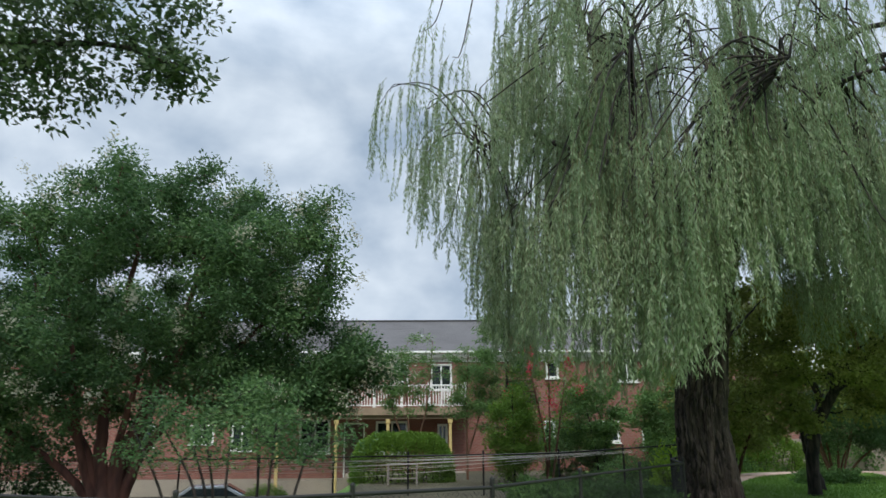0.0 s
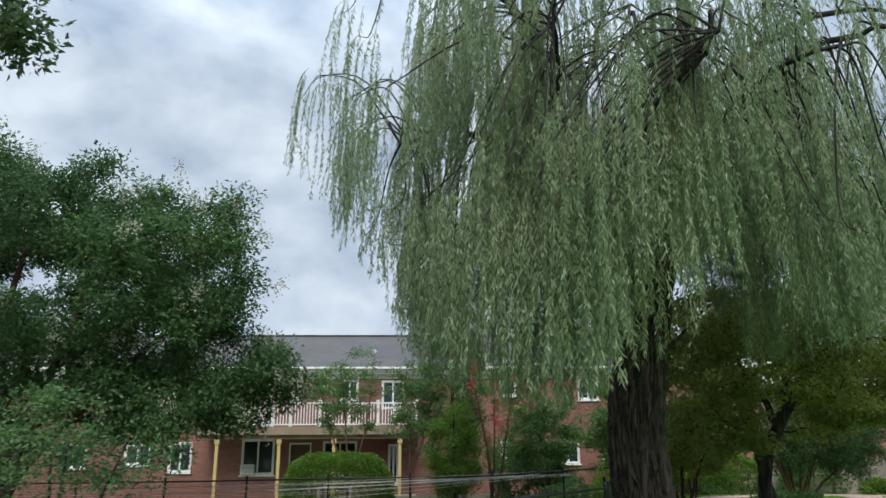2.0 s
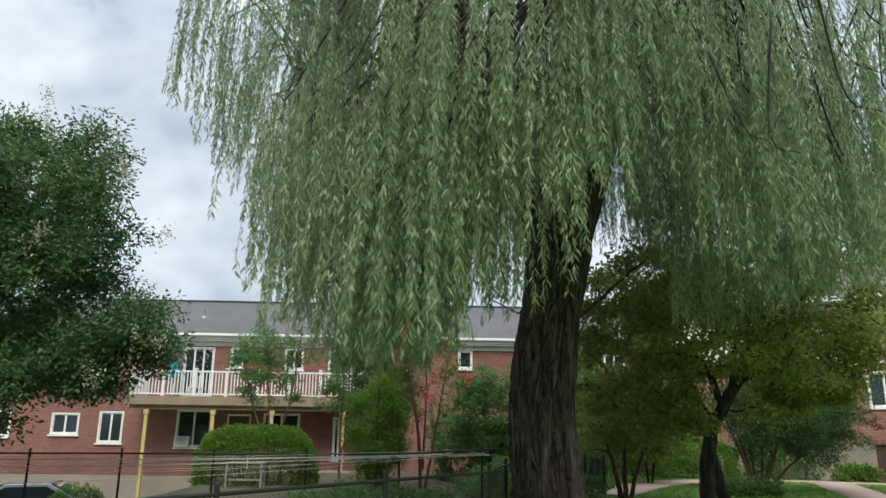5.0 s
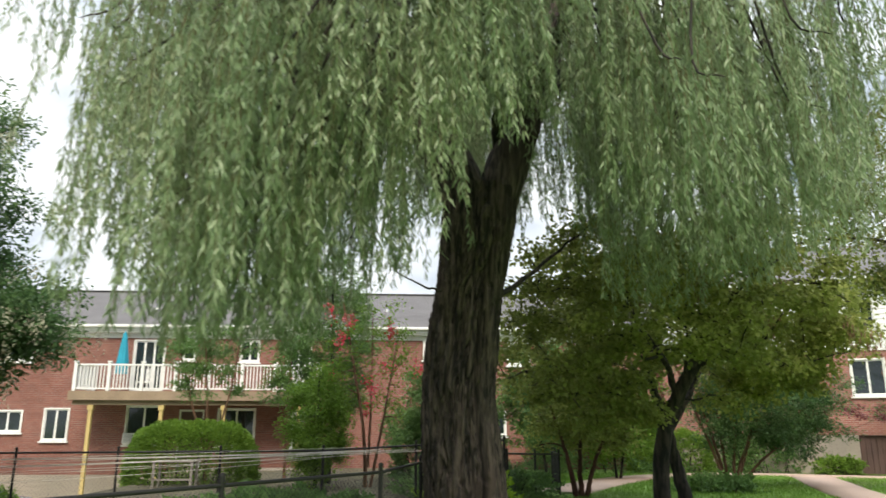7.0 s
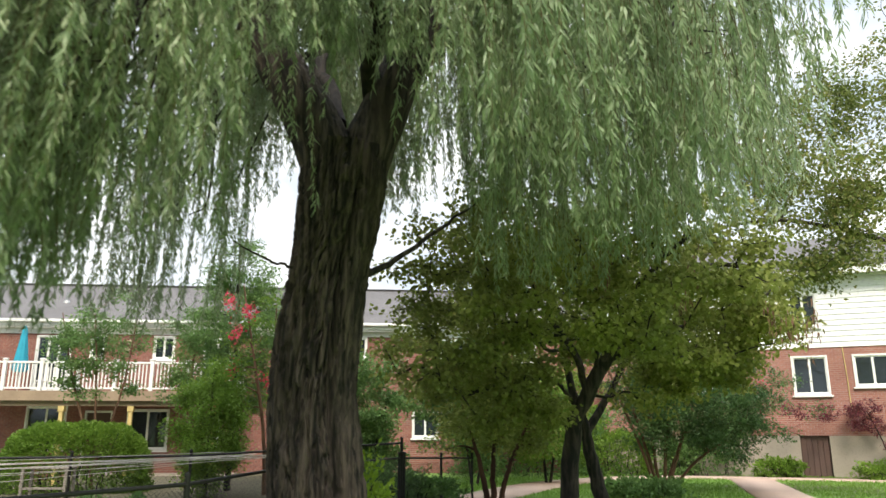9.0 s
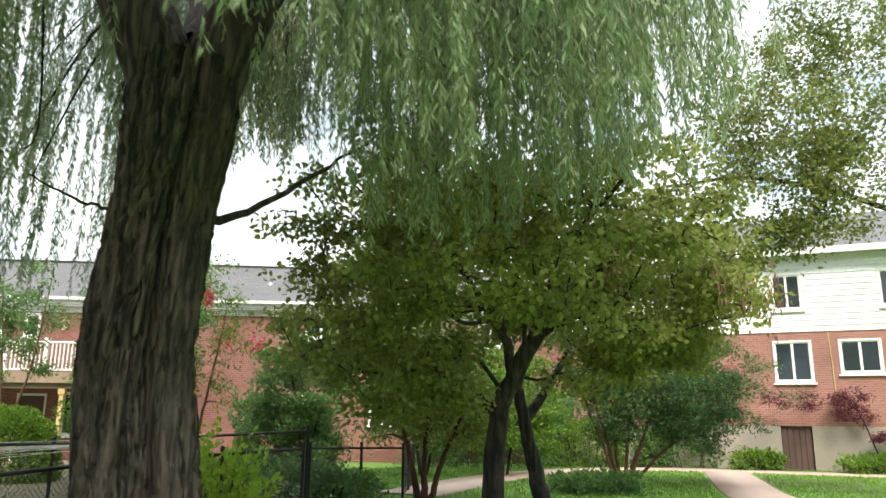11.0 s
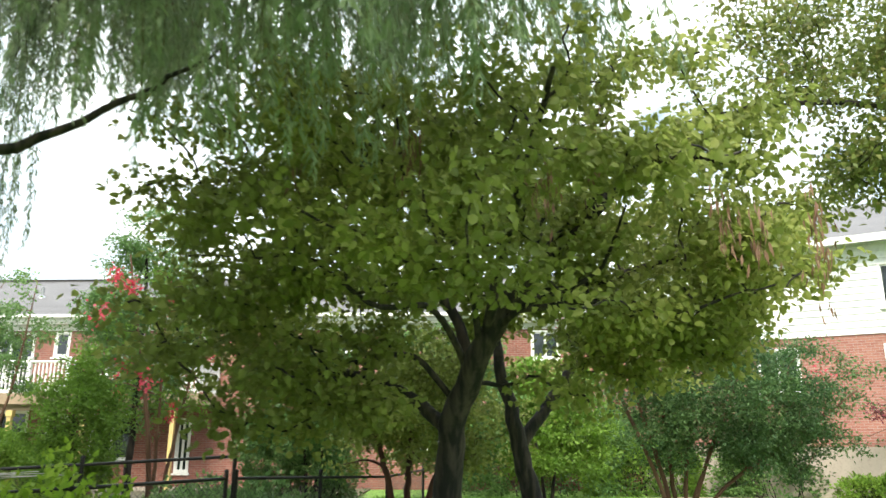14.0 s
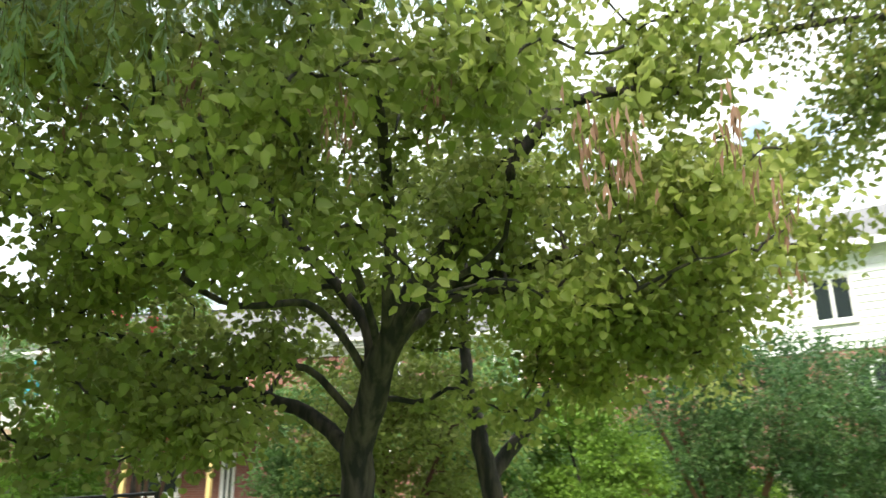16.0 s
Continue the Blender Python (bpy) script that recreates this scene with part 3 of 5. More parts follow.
for x in (-7.05, -4.33, -1.91, 1.02):
    z = -1.52 if x < -3.9 else -0.02
    pp = slab(x - 0.07, x + 0.07, R + 0.0, R + 0.14, z, 2.498, 0.012)
    box(pp, x - 0.11, x + 0.11, R - 0.03, R + 0.17, 2.30, 2.495, 0.01)
    part("porch_post", pp, CREAM, balcony, "cream-yellow porch post")
part("porch_floor", slab(-3.85, 1.75, R - 0.1, F - 0.04, -0.1, 0.06), CONCRETE, balcony)

# things on and by the balcony
umb = thing("patio_umbrella", "closed turquoise canvas patio umbrella on the balcony", "umbrella", at=(-6.14, 36.4, 3.02))
v, f = tube([(0, 0, 0.03), (0, 0, 2.52)], [0.02, 0.02], 8)
part("pole", joined("pole", [(v, f)]), WHITE, umb)
hs = np.linspace(0.75, 2.5, 14)
rs = np.interp(hs, [0.75, 0.85, 1.3, 2.3, 2.45, 2.5], [0.20, 0.24, 0.20, 0.08, 0.05, 0.012])
v, f = tube(np.stack([0 * hs, 0 * hs, hs], 1), rs, 24)
v = np.array(v)
ang = np.arctan2(v[:, 1], v[:, 0])
v[:, :2] *= (1 + 0.22 * np.cos(ang * 8))[:, None]
part("canopy", joined("canopy", [(v, f)]), TURQ, umb)
part("base_plate", slab(-0.22, 0.22, -0.22, 0.22, 0.0, 0.06, 0.02), IRON, umb)

orn = thing("wall_ornament", "cream scrollwork metal ornament on the brick wall", "wall ornament", at=(-2.59, F - 0.03, 4.9))
for s in (1, -1):
    th = np.linspace(0, 3.4 * np.pi, 60)
    rr = 0.04 + 0.019 * th
    pts = np.stack([s * (0.02 + rr * np.cos(th) * 0.7), 0 * th, s * rr * np.sin(th)], 1)
    v, f = tube(pts, np.full(60, 0.018), 6)
    part("scroll", joined("scroll", [(v, f)]), BRONZE, orn)

ac = thing("air_conditioner", "white window air conditioner in the porch window", "air conditioner", at=(-5.78, F - 0.05, 1.0))
part("body", slab(-0.3, 0.3, -0.25, 0.1, 0.0, 0.42, 0.02), WHITE, ac)
for k in range(6):
    part("slat", slab(-0.25, 0.25, -0.265, -0.252, 0.06 + k * 0.055, 0.085 + k * 0.055), STEEL, ac)

chair = thing("balcony_chair", "white slatted chair standing on the balcony", "chair", at=(-5.2, 36.4, 3.02))
part("seat", slab(-0.25, 0.25, -0.25, 0.25, 0.40, 0.44, 0.01), WHITE, chair)
for x in (-0.22, 0.22):
    for y in (-0.22, 0.22):
        part("leg", slab(x - 0.02, x + 0.02, y - 0.02, y + 0.02, 0, 0.40), WHITE, chair)
for k in range(5):
    part("slat", slab(-0.22 + k * 0.1, -0.18 + k * 0.1, 0.22, 0.25, 0.44, 0.95), WHITE, chair)
copy_thing(chair, pose(1.1, 36.4, 3.02, 0, 0, 160))

# ---- the brick and siding house beside the lawn ----
house2 = thing("house", "orange brick house with white clapboard upper storey and basement door", "house", at=(22.52, 33.31, 0), turn=-28.0)
H = 0.0
wins = [(0.0, 1.22, 2.88, 4.31), (2.02, 3.3, 3.15, 4.31), (5.0, 6.2, 3.0, 4.31), (-3.4, -2.2, 3.0, 4.31)]
part("wall", pierced(-7.0, 14.0, 1.46, 4.62, H, H + 0.3, wins), BRICK_R, house2)
part("foundation", pierced(-7.02, 14.02, -0.3, 1.455, H - 0.04, H + 0.3, [(0.02, 0.98, -0.01, 1.45)]), CONCRETE, house2, "pale concrete foundation wall")
door = part("door", slab(0.02, 0.98, H + 0.10, H + 0.15, -0.01, 1.45), BROWN, house2, "low brown basement door")
for k in range(5):
    part("plank", slab(0.05 + k * 0.18, 0.21 + k * 0.18, H + 0.075, H + 0.098, 0.02, 1.42, 0.006), BROWN, door)
for w in wins:
    window(house2, *w, H, 2)
uwins = [(0.1, 1.1, 5.35, 6.65), (3.4, 4.6, 5.35, 6.65), (-4.0, -2.9, 5.35, 6.65), (8.0, 9.2, 5.35, 6.65)]
part("upper_wall", pierced(-7.0, 14.0, 4.62, 7.4, H + 0.03, H + 0.3, uwins), SIDING, house2)
for w in uwins:
    window(house2, *w, H, 2)
for k in range(14):
    z0 = 4.60 + k * 0.2
    segs, a = [], -7.02
    for w in sorted(uwins):
        if w[2] - 0.1 < z0 + 0.2 and w[3] > z0:
            segs.append((a, w[0] - 0.004))
            a = w[1] + 0.004
    segs.append((a, 14.02))
    for a, b in segs:
        bm = bmesh.new()
        vs = [bm.verts.new(q) for q in ((a, H - 0.035, z0), (b, H - 0.035, z0), (b, H - 0.004, z0 + 0.205), (a, H - 0.004, z0 + 0.205),
                                        (a, H + 0.026, z0), (b, H + 0.026, z0), (b, H + 0.026, z0 + 0.205), (a, H + 0.026, z0 + 0.205))]
        for q in ((0, 1, 2, 3), (4, 7, 6, 5), (0, 4, 5, 1), (3, 2, 6, 7), (0, 3, 7, 4), (1, 5, 6, 2)):
            bm.faces.new([vs[i] for i in q])
        part("clapboard", bm, SIDING, house2)
part("side_wall", slab(-7.0, -6.7, H + 0.3, 9.0, -0.3, 7.4), BRICK_R, house2)
part("side_wall", slab(13.7, 14.0, H + 0.3, 9.0, -0.3, 7.4), BRICK_R, house2)
part("back_wall", slab(-7.0, 14.0, 9.0, 9.3, -0.3, 7.4), BRICK_R, house2)
bm = bmesh.new()
vs = [bm.verts.new((x, y, z)) for x in (-7.4, 14.4) for y, z in ((-0.5, 7.35), (4.65, 9.8), (9.8, 7.35))]
bm.faces.new((vs[0], vs[3], vs[4], vs[1]))
bm.faces.new((vs[1], vs[4], vs[5], vs[2]))
bm.faces.new((vs[0], vs[1], vs[2]))
bm.faces.new((vs[5], vs[4], vs[3]))
bm.faces.new((vs[0], vs[2], vs[5], vs[3]))
part("roof", bm, ROOF, house2, "grey asphalt shingle roof")
part("fascia", slab(-7.4, 14.4, -0.56, -0.505, 7.2, 7.42), WHITE, house2)
v, f = tube([(1.75, -0.02, 4.58), (1.79, -0.02, 3.5), (1.8, -0.02, 2.4)], [0.016] * 3, 8)
part("pipe", joined("pipe", [(v, f)]), CREAM, house2)

# ---- fences ----
def fence(name, label, way, heights, step, mesh_mat, gauge=0.07, wire=0.0022):
    """Chain-link fence: posts with caps, top rails, and a woven mesh below."""
    ob = thing(name, label, "fence")
    way = [np.array(p, float) for p in way]
    wires = []
    for (a, ha), (b, hb) in zip(zip(way, heights), zip(way[1:], heights[1:])):
        d = np.linalg.norm(b - a)
        n = max(1, int(round(d / step)))
        for i in range(n + 1):
            if i == n and b is not way[-1]:
                continue
            p = a + (b - a) * i / n
            h = ha + (hb - ha) * i / n
            z = float(ground_height(p[0], p[1]))
            v, f = tube([(*p, z - 0.05), (*p, h + 0.08), (*p, h + 0.10), (*p, h + 0.12)], [0.028, 0.028, 0.034, 0.006], 8)
            part("post", joined("post", [(v, f)]), IRON, ob)
        for i in range(n):
            p, q = a + (b - a) * i / n, a + (b - a) * (i + 1) / n
            hp, hq = ha + (hb - ha) * i / n, ha + (hb - ha) * (i + 1) / n
            v, f = tube([(*p, hp), (*q, hq)], [0.021, 0.021], 8)
            part("top_rail", joined("top_rail", [(v, f)]), IRON, ob)
        h = min(ha, hb) - 0.02
        lo = 0.05
        m = int((d + h) / gauge)
        for k in range(m):
            for s in (1, -1):
                u0 = k * gauge - (h - lo if s == 1 else 0)
                u1 = u0 + s * (h - lo) if s == 1 else u0 - (h - lo)
                za, zb = lo, h
                if u0 < 0:
                    za, u0 = lo + (0 - u0), 0
                if u1 < 0:
                    zb, u1 = h - (0 - u1), 0
                if u1 > d:
                    zb, u1 = h - (u1 - d), d
                if u0 > d:
                    za, u0 = lo + (u0 - d), d
                if zb - za < 0.02:
                    continue
                wires.append(tube([(*(a + (b - a) * u0 / d), za), (*(a + (b - a) * u1 / d), zb)], [wire, wire], 3))
    part("chain_link", joined("chain_link", wires), mesh_mat, ob, "woven wire mesh", kind="stuff")
    return ob


fence("fence", "black chain-link fence with round rail beside the walk", [(-4.6, 8.4), (-2.3, 7.2), (0.8, 9.0), (5.2, 15.2), (5.75, 17.6), (7.6, 21.9)], [1.04, 1.04, 1.04, 1.08, 1.1, 1.1], 2.3, IRON)
fence("fence", "tall black chain-link fence along the back of the yard", [(-16.0, 22.0), (-4.7, 21.9), (3.8, 21.4), (7.65, 22.05)], [1.02, 1.08, 1.17, 1.38], 2.1, IRON, 0.09)
fence("fence", "green chain-link fence round the planted bed", [(7.7, 22.0), (9.4, 24.8), (9.8, 27.8)], [1.1, 1.0, 1.0], 2.0, IRON)

rng = np.random.default_rng(5)
for k in range(13):
    a = np.array([-12 + rng.uniform(-2, 1), 21.3 + rng.uniform(-0.5, 0.2), rng.uniform(0.55, 1.10)])
    b = np.array([4.2 + rng.uniform(-0.4, 2.6), 21.0 + rng.uniform(-0.3, 0.2), 1.20 + rng.uniform(-0.04, 0.06)])
    if k % 4 == 3:
        a = np.array([-4 + rng.uniform(-1, 1), 20.6, rng.uniform(0.5, 0.8)])
    s = np.linspace(0, 1, 24)[:, None]
    p = a + (b - a) * s
    p[:, 2] -= 0.16 * np.sin(np.pi * s[:, 0]) * rng.uniform(0.3, 1.1)
    v, f = tube(p, np.full(24, 0.0048), 5)
    ob = part("clothesline", joined("clothesline", [(v, f)]), CORD)
    tagged(ob, "slack white clothesline cord strung along the fence", "clothesline", "clotheslines over the yard")

# ---- parked car in the sunken driveway ----
car = thing("car", "silver sedan parked in the sunken driveway", "car", at=(-8.3, 29.6, -1.5), turn=12)
prof = [(-2.2, 0.35), (-2.22, 0.75), (-1.9, 0.93), (-1.2, 0.98), (-0.55, 1.40), (0.75, 1.43), (1.5, 1.02), (2.1, 0.95), (2.25, 0.6), (2.2, 0.35)]
bm = bmesh.new()
sides = []
for y, k in ((-0.86, 0.0), (-0.80, 0.04), (0.80, 0.04), (0.86, 0.0)):
    sides.append([bm.verts.new((x * (0.985 if k == 0 else 1), y * (0.84 if z > 1.1 else 1.0), z + (0.02 if k else 0))) for x, z in prof])
for s0, s1 in zip(sides, sides[1:]):
    for i in range(len(prof)):
        bm.faces.new((s0[i], s1[i], s1[(i + 1) % len(prof)], s0[(i + 1) % len(prof)]))
bm.faces.new(sides[0])
bm.faces.new(sides[-1][::-1])
bmesh.ops.recalc_face_normals(bm, faces=bm.faces)
part("body", bm, CARPAINT, car)
for s in (-1, 1):
    bm = bmesh.new()
    q = [(-1.0, 1.0), (-0.5, 1.34), (0.7, 1.36), (1.3, 1.02)]
    vs = [bm.verts.new((x, s * (0.868 if z < 1.1 else 0.745), z)) for x, z in q] + [bm.verts.new((x, s * (0.85 if z < 1.1 else 0.72), z)) for x, z in q]
    bm.faces.new(vs[:4])
    bm.faces.new(vs[4:][::-1])
    for i in range(4):
        bm.faces.new((vs[i], vs[i + 4], vs[(i + 1) % 4 + 4], vs[(i + 1) % 4]))
    part("side_window", bm, GLASS, car)
for x0, z0, x1, z1 in ((-1.16, 1.03, -0.62, 1.40), (0.80, 1.44, 1.46, 1.07)):
    bm = bmesh.new()
    e = 0.012
    vs = [bm.verts.new(p) for p in ((x0, -0.72, z0 + e), (x1, -0.64, z1 + e), (x1, 0.64, z1 + e), (x0, 0.72, z0 + e), (x0, -0.72, z0 + 3 * e), (x1, -0.64, z1 + 3 * e), (x1, 0.64, z1 + 3 * e), (x0, 0.72, z0 + 3 * e))]
    for q in ((0, 1, 2, 3), (7, 6, 5, 4), (0, 4, 5, 1), (1, 5, 6, 2), (2, 6, 7, 3), (3, 7, 4, 0)):
        bm.faces.new([vs[i] for i in q])
    part("windscreen", bm, GLASS, car)
for x in (-1.4, 1.35):
    for s in (-1, 1):
        v, f = tube([(x, s * 0.68, 0.32), (x, s * 0.70, 0.32), (x, s * 0.87, 0.32), (x, s * 0.89, 0.32)], [0.2, 0.32, 0.32, 0.2], 20)
        w = part("wheel", joined("wheel", [(v, f)]), RUBBER, car)
        v, f = tube([(x, s * 0.88, 0.32), (x, s * 0.895, 0.32), (x, s * 0.90, 0.32)], [0.2, 0.19, 0.01], 16)
        part("rim", joined("rim", [(v, f)]), STEEL, w)

# white frame of a folding table by the hedge
tb = thing("garden_table", "grey weathered wooden garden table frame", "table", at=(-0.75, 26.7, 0))
part("tabletop", slab(-0.55, 0.55, -0.3, 0.3, 0.72, 0.76, 0.01), WOODGREY, tb)
for x in (-0.5, 0.5):
    for y in (-0.26, 0.26):
        part("leg", slab(x - 0.03, x + 0.03, y - 0.03, y + 0.03, 0, 0.72), WOODGREY, tb)
part("stretcher", slab(-0.47, 0.47, -0.275, -0.245, 0.25, 0.30), WOODGREY, tb)

# by the orange house
pl = thing("planter", "teal plastic planter tub by the foundation", "planter", at=(25.9, 30.9, 0))
v, f = tube([(0, 0, 0.0), (0, 0, 0.02), (0, 0, 0.75), (0, 0, 0.8), (0, 0, 0.8), (0, 0, 0.7)], [0.05, 0.3, 0.38, 0.4, 0.34, 0.3], 20)
part("tub", joined("tub", [(v, f)]), TEAL, pl)
um2 = thing("patio_umbrella", "open pale yellow patio umbrella beside the brick house", "umbrella", at=(26.5, 29.9, 0))
v, f = tube([(0, 0, 0), (0, 0, 2.6)], [0.02, 0.02], 8)
part("pole", joined("pole", [(v, f)]), WHITE, um2)
v, f = tube([(0, 0, 2.25), (0, 0, 2.27), (0, 0, 2.62), (0, 0, 2.66)], [1.25, 1.27, 0.15, 0.02], 8)
part("canopy", joined("canopy", [(v, f)]), LIME, um2)


# ---- the weeping willow ----
def willow():
    rng = np.random.default_rng(11)
    base = np.array([6.38, 16.95, 0.0])
    tree = thing("weeping_willow", "large weeping willow with furrowed dark trunk and trailing green strands", "tree", at=tuple(base))

    def furrowed(ctrl, radii, rings, sides, depth):
        """A trunk or limb with deep upright furrows in its surface."""
        p = spline(ctrl, rings)
        r = np.interp(np.linspace(0, 1, rings), np.linspace(0, 1, len(radii)), radii)
        v, f = tube(p, r, sides)
        axis = np.repeat(p, sides, axis=0)
        out = v - axis
        a = np.tile(np.arange(sides), rings) * 2 * np.pi / sides
        amp = np.empty(len(v))
        for i in range(len(v)):
            ca, sa, z = math.cos(a[i]), math.sin(a[i]), axis[i, 2]
            w = noise.noise(Vector((ca * 2.2, sa * 2.2, z * 1.1))) * 0.9 + noise.noise(Vector((ca * 9, sa * 9, z * 3.3))) * 0.35
            groove = min(1.0, abs(noise.noise(Vector((ca * 7.5 + w, sa * 7.5 - w, z * 1.5)))) * 4.0) - 1.0
            ridge = groove + 0.35 * min(1.0, abs(noise.noise(Vector((ca * 15 + w, sa * 15, z * 3.4)))) * 4.0)
            fine = noise.noise(Vector((ca * 30, sa * 30, z * 9.0)))
            lump = noise.noise(Vector((ca * 1.3, sa * 1.3, z * 0.8 + 5)))
            lump += 1.3 * max(0.0, -ca) ** 2 * math.exp(-((z - 1.55) / 0.55) ** 2) + 0.5 * max(0.0, -ca) * math.exp(-((z - 0.6) / 0.6) ** 2)
            # a deep cleft where a second stem has grown into the trunk
            if depth > 0.05:
                cleft = math.exp(-((a[i] - 2.06 - 0.10 * math.sin(z * 1.3)) / 0.10) ** 2)
                ridge = ridge * (0.45 if 2.2 < a[i] < 3.3 else 1.0) - 1.7 * cleft
            amp[i] = depth * (ridge + fine * 0.18) + 0.10 * lump * np.linalg.norm(out[i])
        return axis + out * (1 + amp / (np.linalg.norm(out, axis=1) + 1e-6))[:, None], f

    wood = [
        furrowed([(0.05, 0.05, -0.2), (-0.02, 0.02, 0.8), (-0.10, -0.05, 2.0), (0.05, -0.22, 3.4), (0.22, -0.40, 4.6), (0.30, -0.48, 5.3)], [0.74, 0.60, 0.545, 0.53, 0.50, 0.55, 0.50], 240, 200, 0.105),
        furrowed([(0.22, -0.42, 4.7), (-0.25, -0.45, 5.7), (-1.0, -0.35, 7.1), (-1.25, -0.1, 8.6), (-1.6, 0.1, 10.2), (-1.9, 0.2, 12.5)], [0.40, 0.36, 0.30, 0.25, 0.2, 0.14], 70, 48, 0.022),
        furrowed([(0.36, -0.42, 4.8), (0.75, -0.38, 5.9), (1.2, -0.2, 7.2), (1.7, 0.0, 8.9), (1.85, -0.1, 10.2), (1.8, -0.2, 13.0)], [0.38, 0.33, 0.29, 0.25, 0.19, 0.12], 70, 48, 0.022),
    ]
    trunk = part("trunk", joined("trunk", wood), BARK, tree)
    nodes = []
    major = [
        ([(-1.2, -0.1, 8.4), (-0.8, 0.2, 9.6), (-0.3, 0.3, 11.0), (0.1, 0.2, 13.0)], 0.17),
        ([(-1.35, 0, 9.0), (-2.0, -0.5, 10.6), (-2.6, -0.9, 12.0), (-3.6, -1.4, 13.2), (-5.2, -1.8, 13.2)], 0.15),
        ([(1.7, 0, 9.0), (2.6, -0.3, 10.2), (3.7, -0.6, 11.0), (5.2, -0.9, 11.6), (6.8, -1.0, 11.4)], 0.15),
        ([(1.75, 0, 9.2), (1.4, 0.6, 10.8), (1.2, 1.4, 12.4), (1.4, 2.2, 13.8)], 0.13),
        ([(-0.7, -0.1, 6.4), (-1.4, -1.2, 8.0), (-1.9, -2.6, 9.4), (-2.2, -4.0, 9.8)], 0.12),
        ([(0.9, 0.1, 6.2), (1.4, -1.4, 7.8), (2.0, -3.0, 8.6), (2.6, -4.6, 8.4)], 0.13),
        ([(0.6, 0.1, 5.6), (0.5, -1.5, 7.2), (0.3, -3.2, 8.4), (0.2, -5.2, 8.2)], 0.12),
        ([(1.2, 0.1, 7.2), (2.6, 0.6, 8.2), (4.2, 0.7, 8.7), (5.8, 0.4, 8.2)], 0.12),
        ([(1.5, 0.1, 8.0), (2.8, -1.4, 9.4), (4.2, -2.8, 9.8), (5.4, -3.9, 9.2)], 0.11),
        ([(-1.0, 0, 7.3), (-2.4, 0.9, 8.8), (-3.8, 1.4, 9.6), (-5.0, 1.6, 9.2)], 0.12),
        ([(0.1, 0.2, 5.9), (-0.4, 2.0, 8.0), (-0.6, 4.0, 9.2), (-0.7, 5.6, 8.8)], 0.12),
        ([(1.0, 0.2, 6.6), (2.0, 2.4, 8.6), (2.8, 4.2, 9.2)], 0.12),
        ([(0.33, -0.3, 3.55), (0.9, 0.3, 3.9), (1.7, 0.7, 4.6), (2.3, 0.9, 5.1)], 0.06),
        ([(-0.1, -0.45, 3.6), (-0.6, -0.6, 3.66), (-1.1, -0.7, 3.9)], 0.024),
    ]
    for ctrl, r in major:
        p = spline(ctrl, 20)
        p[2:-1] += rng.normal(size=(17, 3)) * (0.05 if r > 0.07 else 0.012)
        rr = np.linspace(r, 0.035 if r > 0.07 else 0.008, 20)
        part("limb", joined("limb", [tube(p, rr, 10)]), BARK_DARK, tree)
        if r > 0.07:
            nodes += [q for q in p[7:]]
    for ctrl in ([(-1.2, -0.1, 8.6), (-1.6, 0.1, 10.2), (-1.9, 0.2, 12.5)], [(1.7, 0.0, 8.9), (1.85, -0.1, 10.2), (1.8, -0.2, 13.0)]):
        nodes += [q for q in spline(ctrl, 14)]
    nodes = np.array(nodes)

    # boughs arch outwards and down from the limbs; strands hang from them
    at, way, strands, twigs = [], [], [], []

    def hem(x, y):
        """How low the curtain hangs over each place of the plan."""
        z = np.interp(x, [-7.3, -6.2, -5.2, -4.3, -3.7, -2.0, -1.4, 2.8, 4.5, 5.6, 6.8], [8.6, 6.7, 5.5, 3.5, 2.3, 2.4, 3.0, 3.4, 3.8, 4.3, 5.4])
        if y > -2.8:
            z = max(z, 3.3)
        if x > 1.0 and y < -3.0:
            z = max(z, 3.5)
        if y > 0.3 and x > -1.6:
            z = max(z, 4.2 + 0.45 * y)
        return z

    def parted(x, y):
        """The curtain parts before the fork, on the side of the walk."""
        s = -y / 9.7
        return 0.06 < s < 0.75 and -1.0 * (1 - s) + 0.62 * s < x < 1.35 * (1 - s) + 0.95 * s

    for k in range(579):
        a = rng.uniform(0, 2 * np.pi)
        left = max(0.0, -math.cos(a))
        reach = (5.4 + 0.9 * left ** 2 + 0.8 * max(0.0, math.cos(a)) ** 2) * math.sqrt(rng.uniform(0.03, 1.0))
        if k >= 540:
            # the low drapes on the side of the yard
            a = rng.uniform(-0.72, -0.60) * np.pi
            reach = rng.uniform(3.9, 5.9)
        if k >= 572:
            # a few long high boughs over the yard
            a, reach = rng.uniform(0.83, 0.90) * np.pi, rng.uniform(6.2, 7.6)
        # thin at the back and on the far side, with gaps between the boughs
        bx, by = math.cos(a) * reach, math.sin(a) * reach
        keep = 0.75 + 0.9 * noise.noise(Vector((bx * 0.8, by * 0.8, 3.0)))
        draw = rng.random()
        if bx < -4.5 and by < 0.8:
            keep *= 0.12
        elif bx < -4.6:
            keep *= 0.8
        elif bx > 3.0:
            keep *= 1.25
        if draw > keep and k < 540:
            continue
        # there, the boughs that stay are mostly high ones
        lofty = k < 540 and draw > keep * (1.0 if by > 0.4 and bx < -3.0 else 0.5 if by > 0.4 and bx > 0.5 else 0.34 if by > 0.4 else 0.42 if bx < -1.2 and by > -2.6 else 1.0)
        end = np.array([math.cos(a) * reach, math.sin(a) * reach, 0.0])
        h = 7.2 if lofty else hem(end[0], end[1])
        dome = 13.6 - 0.28 * reach
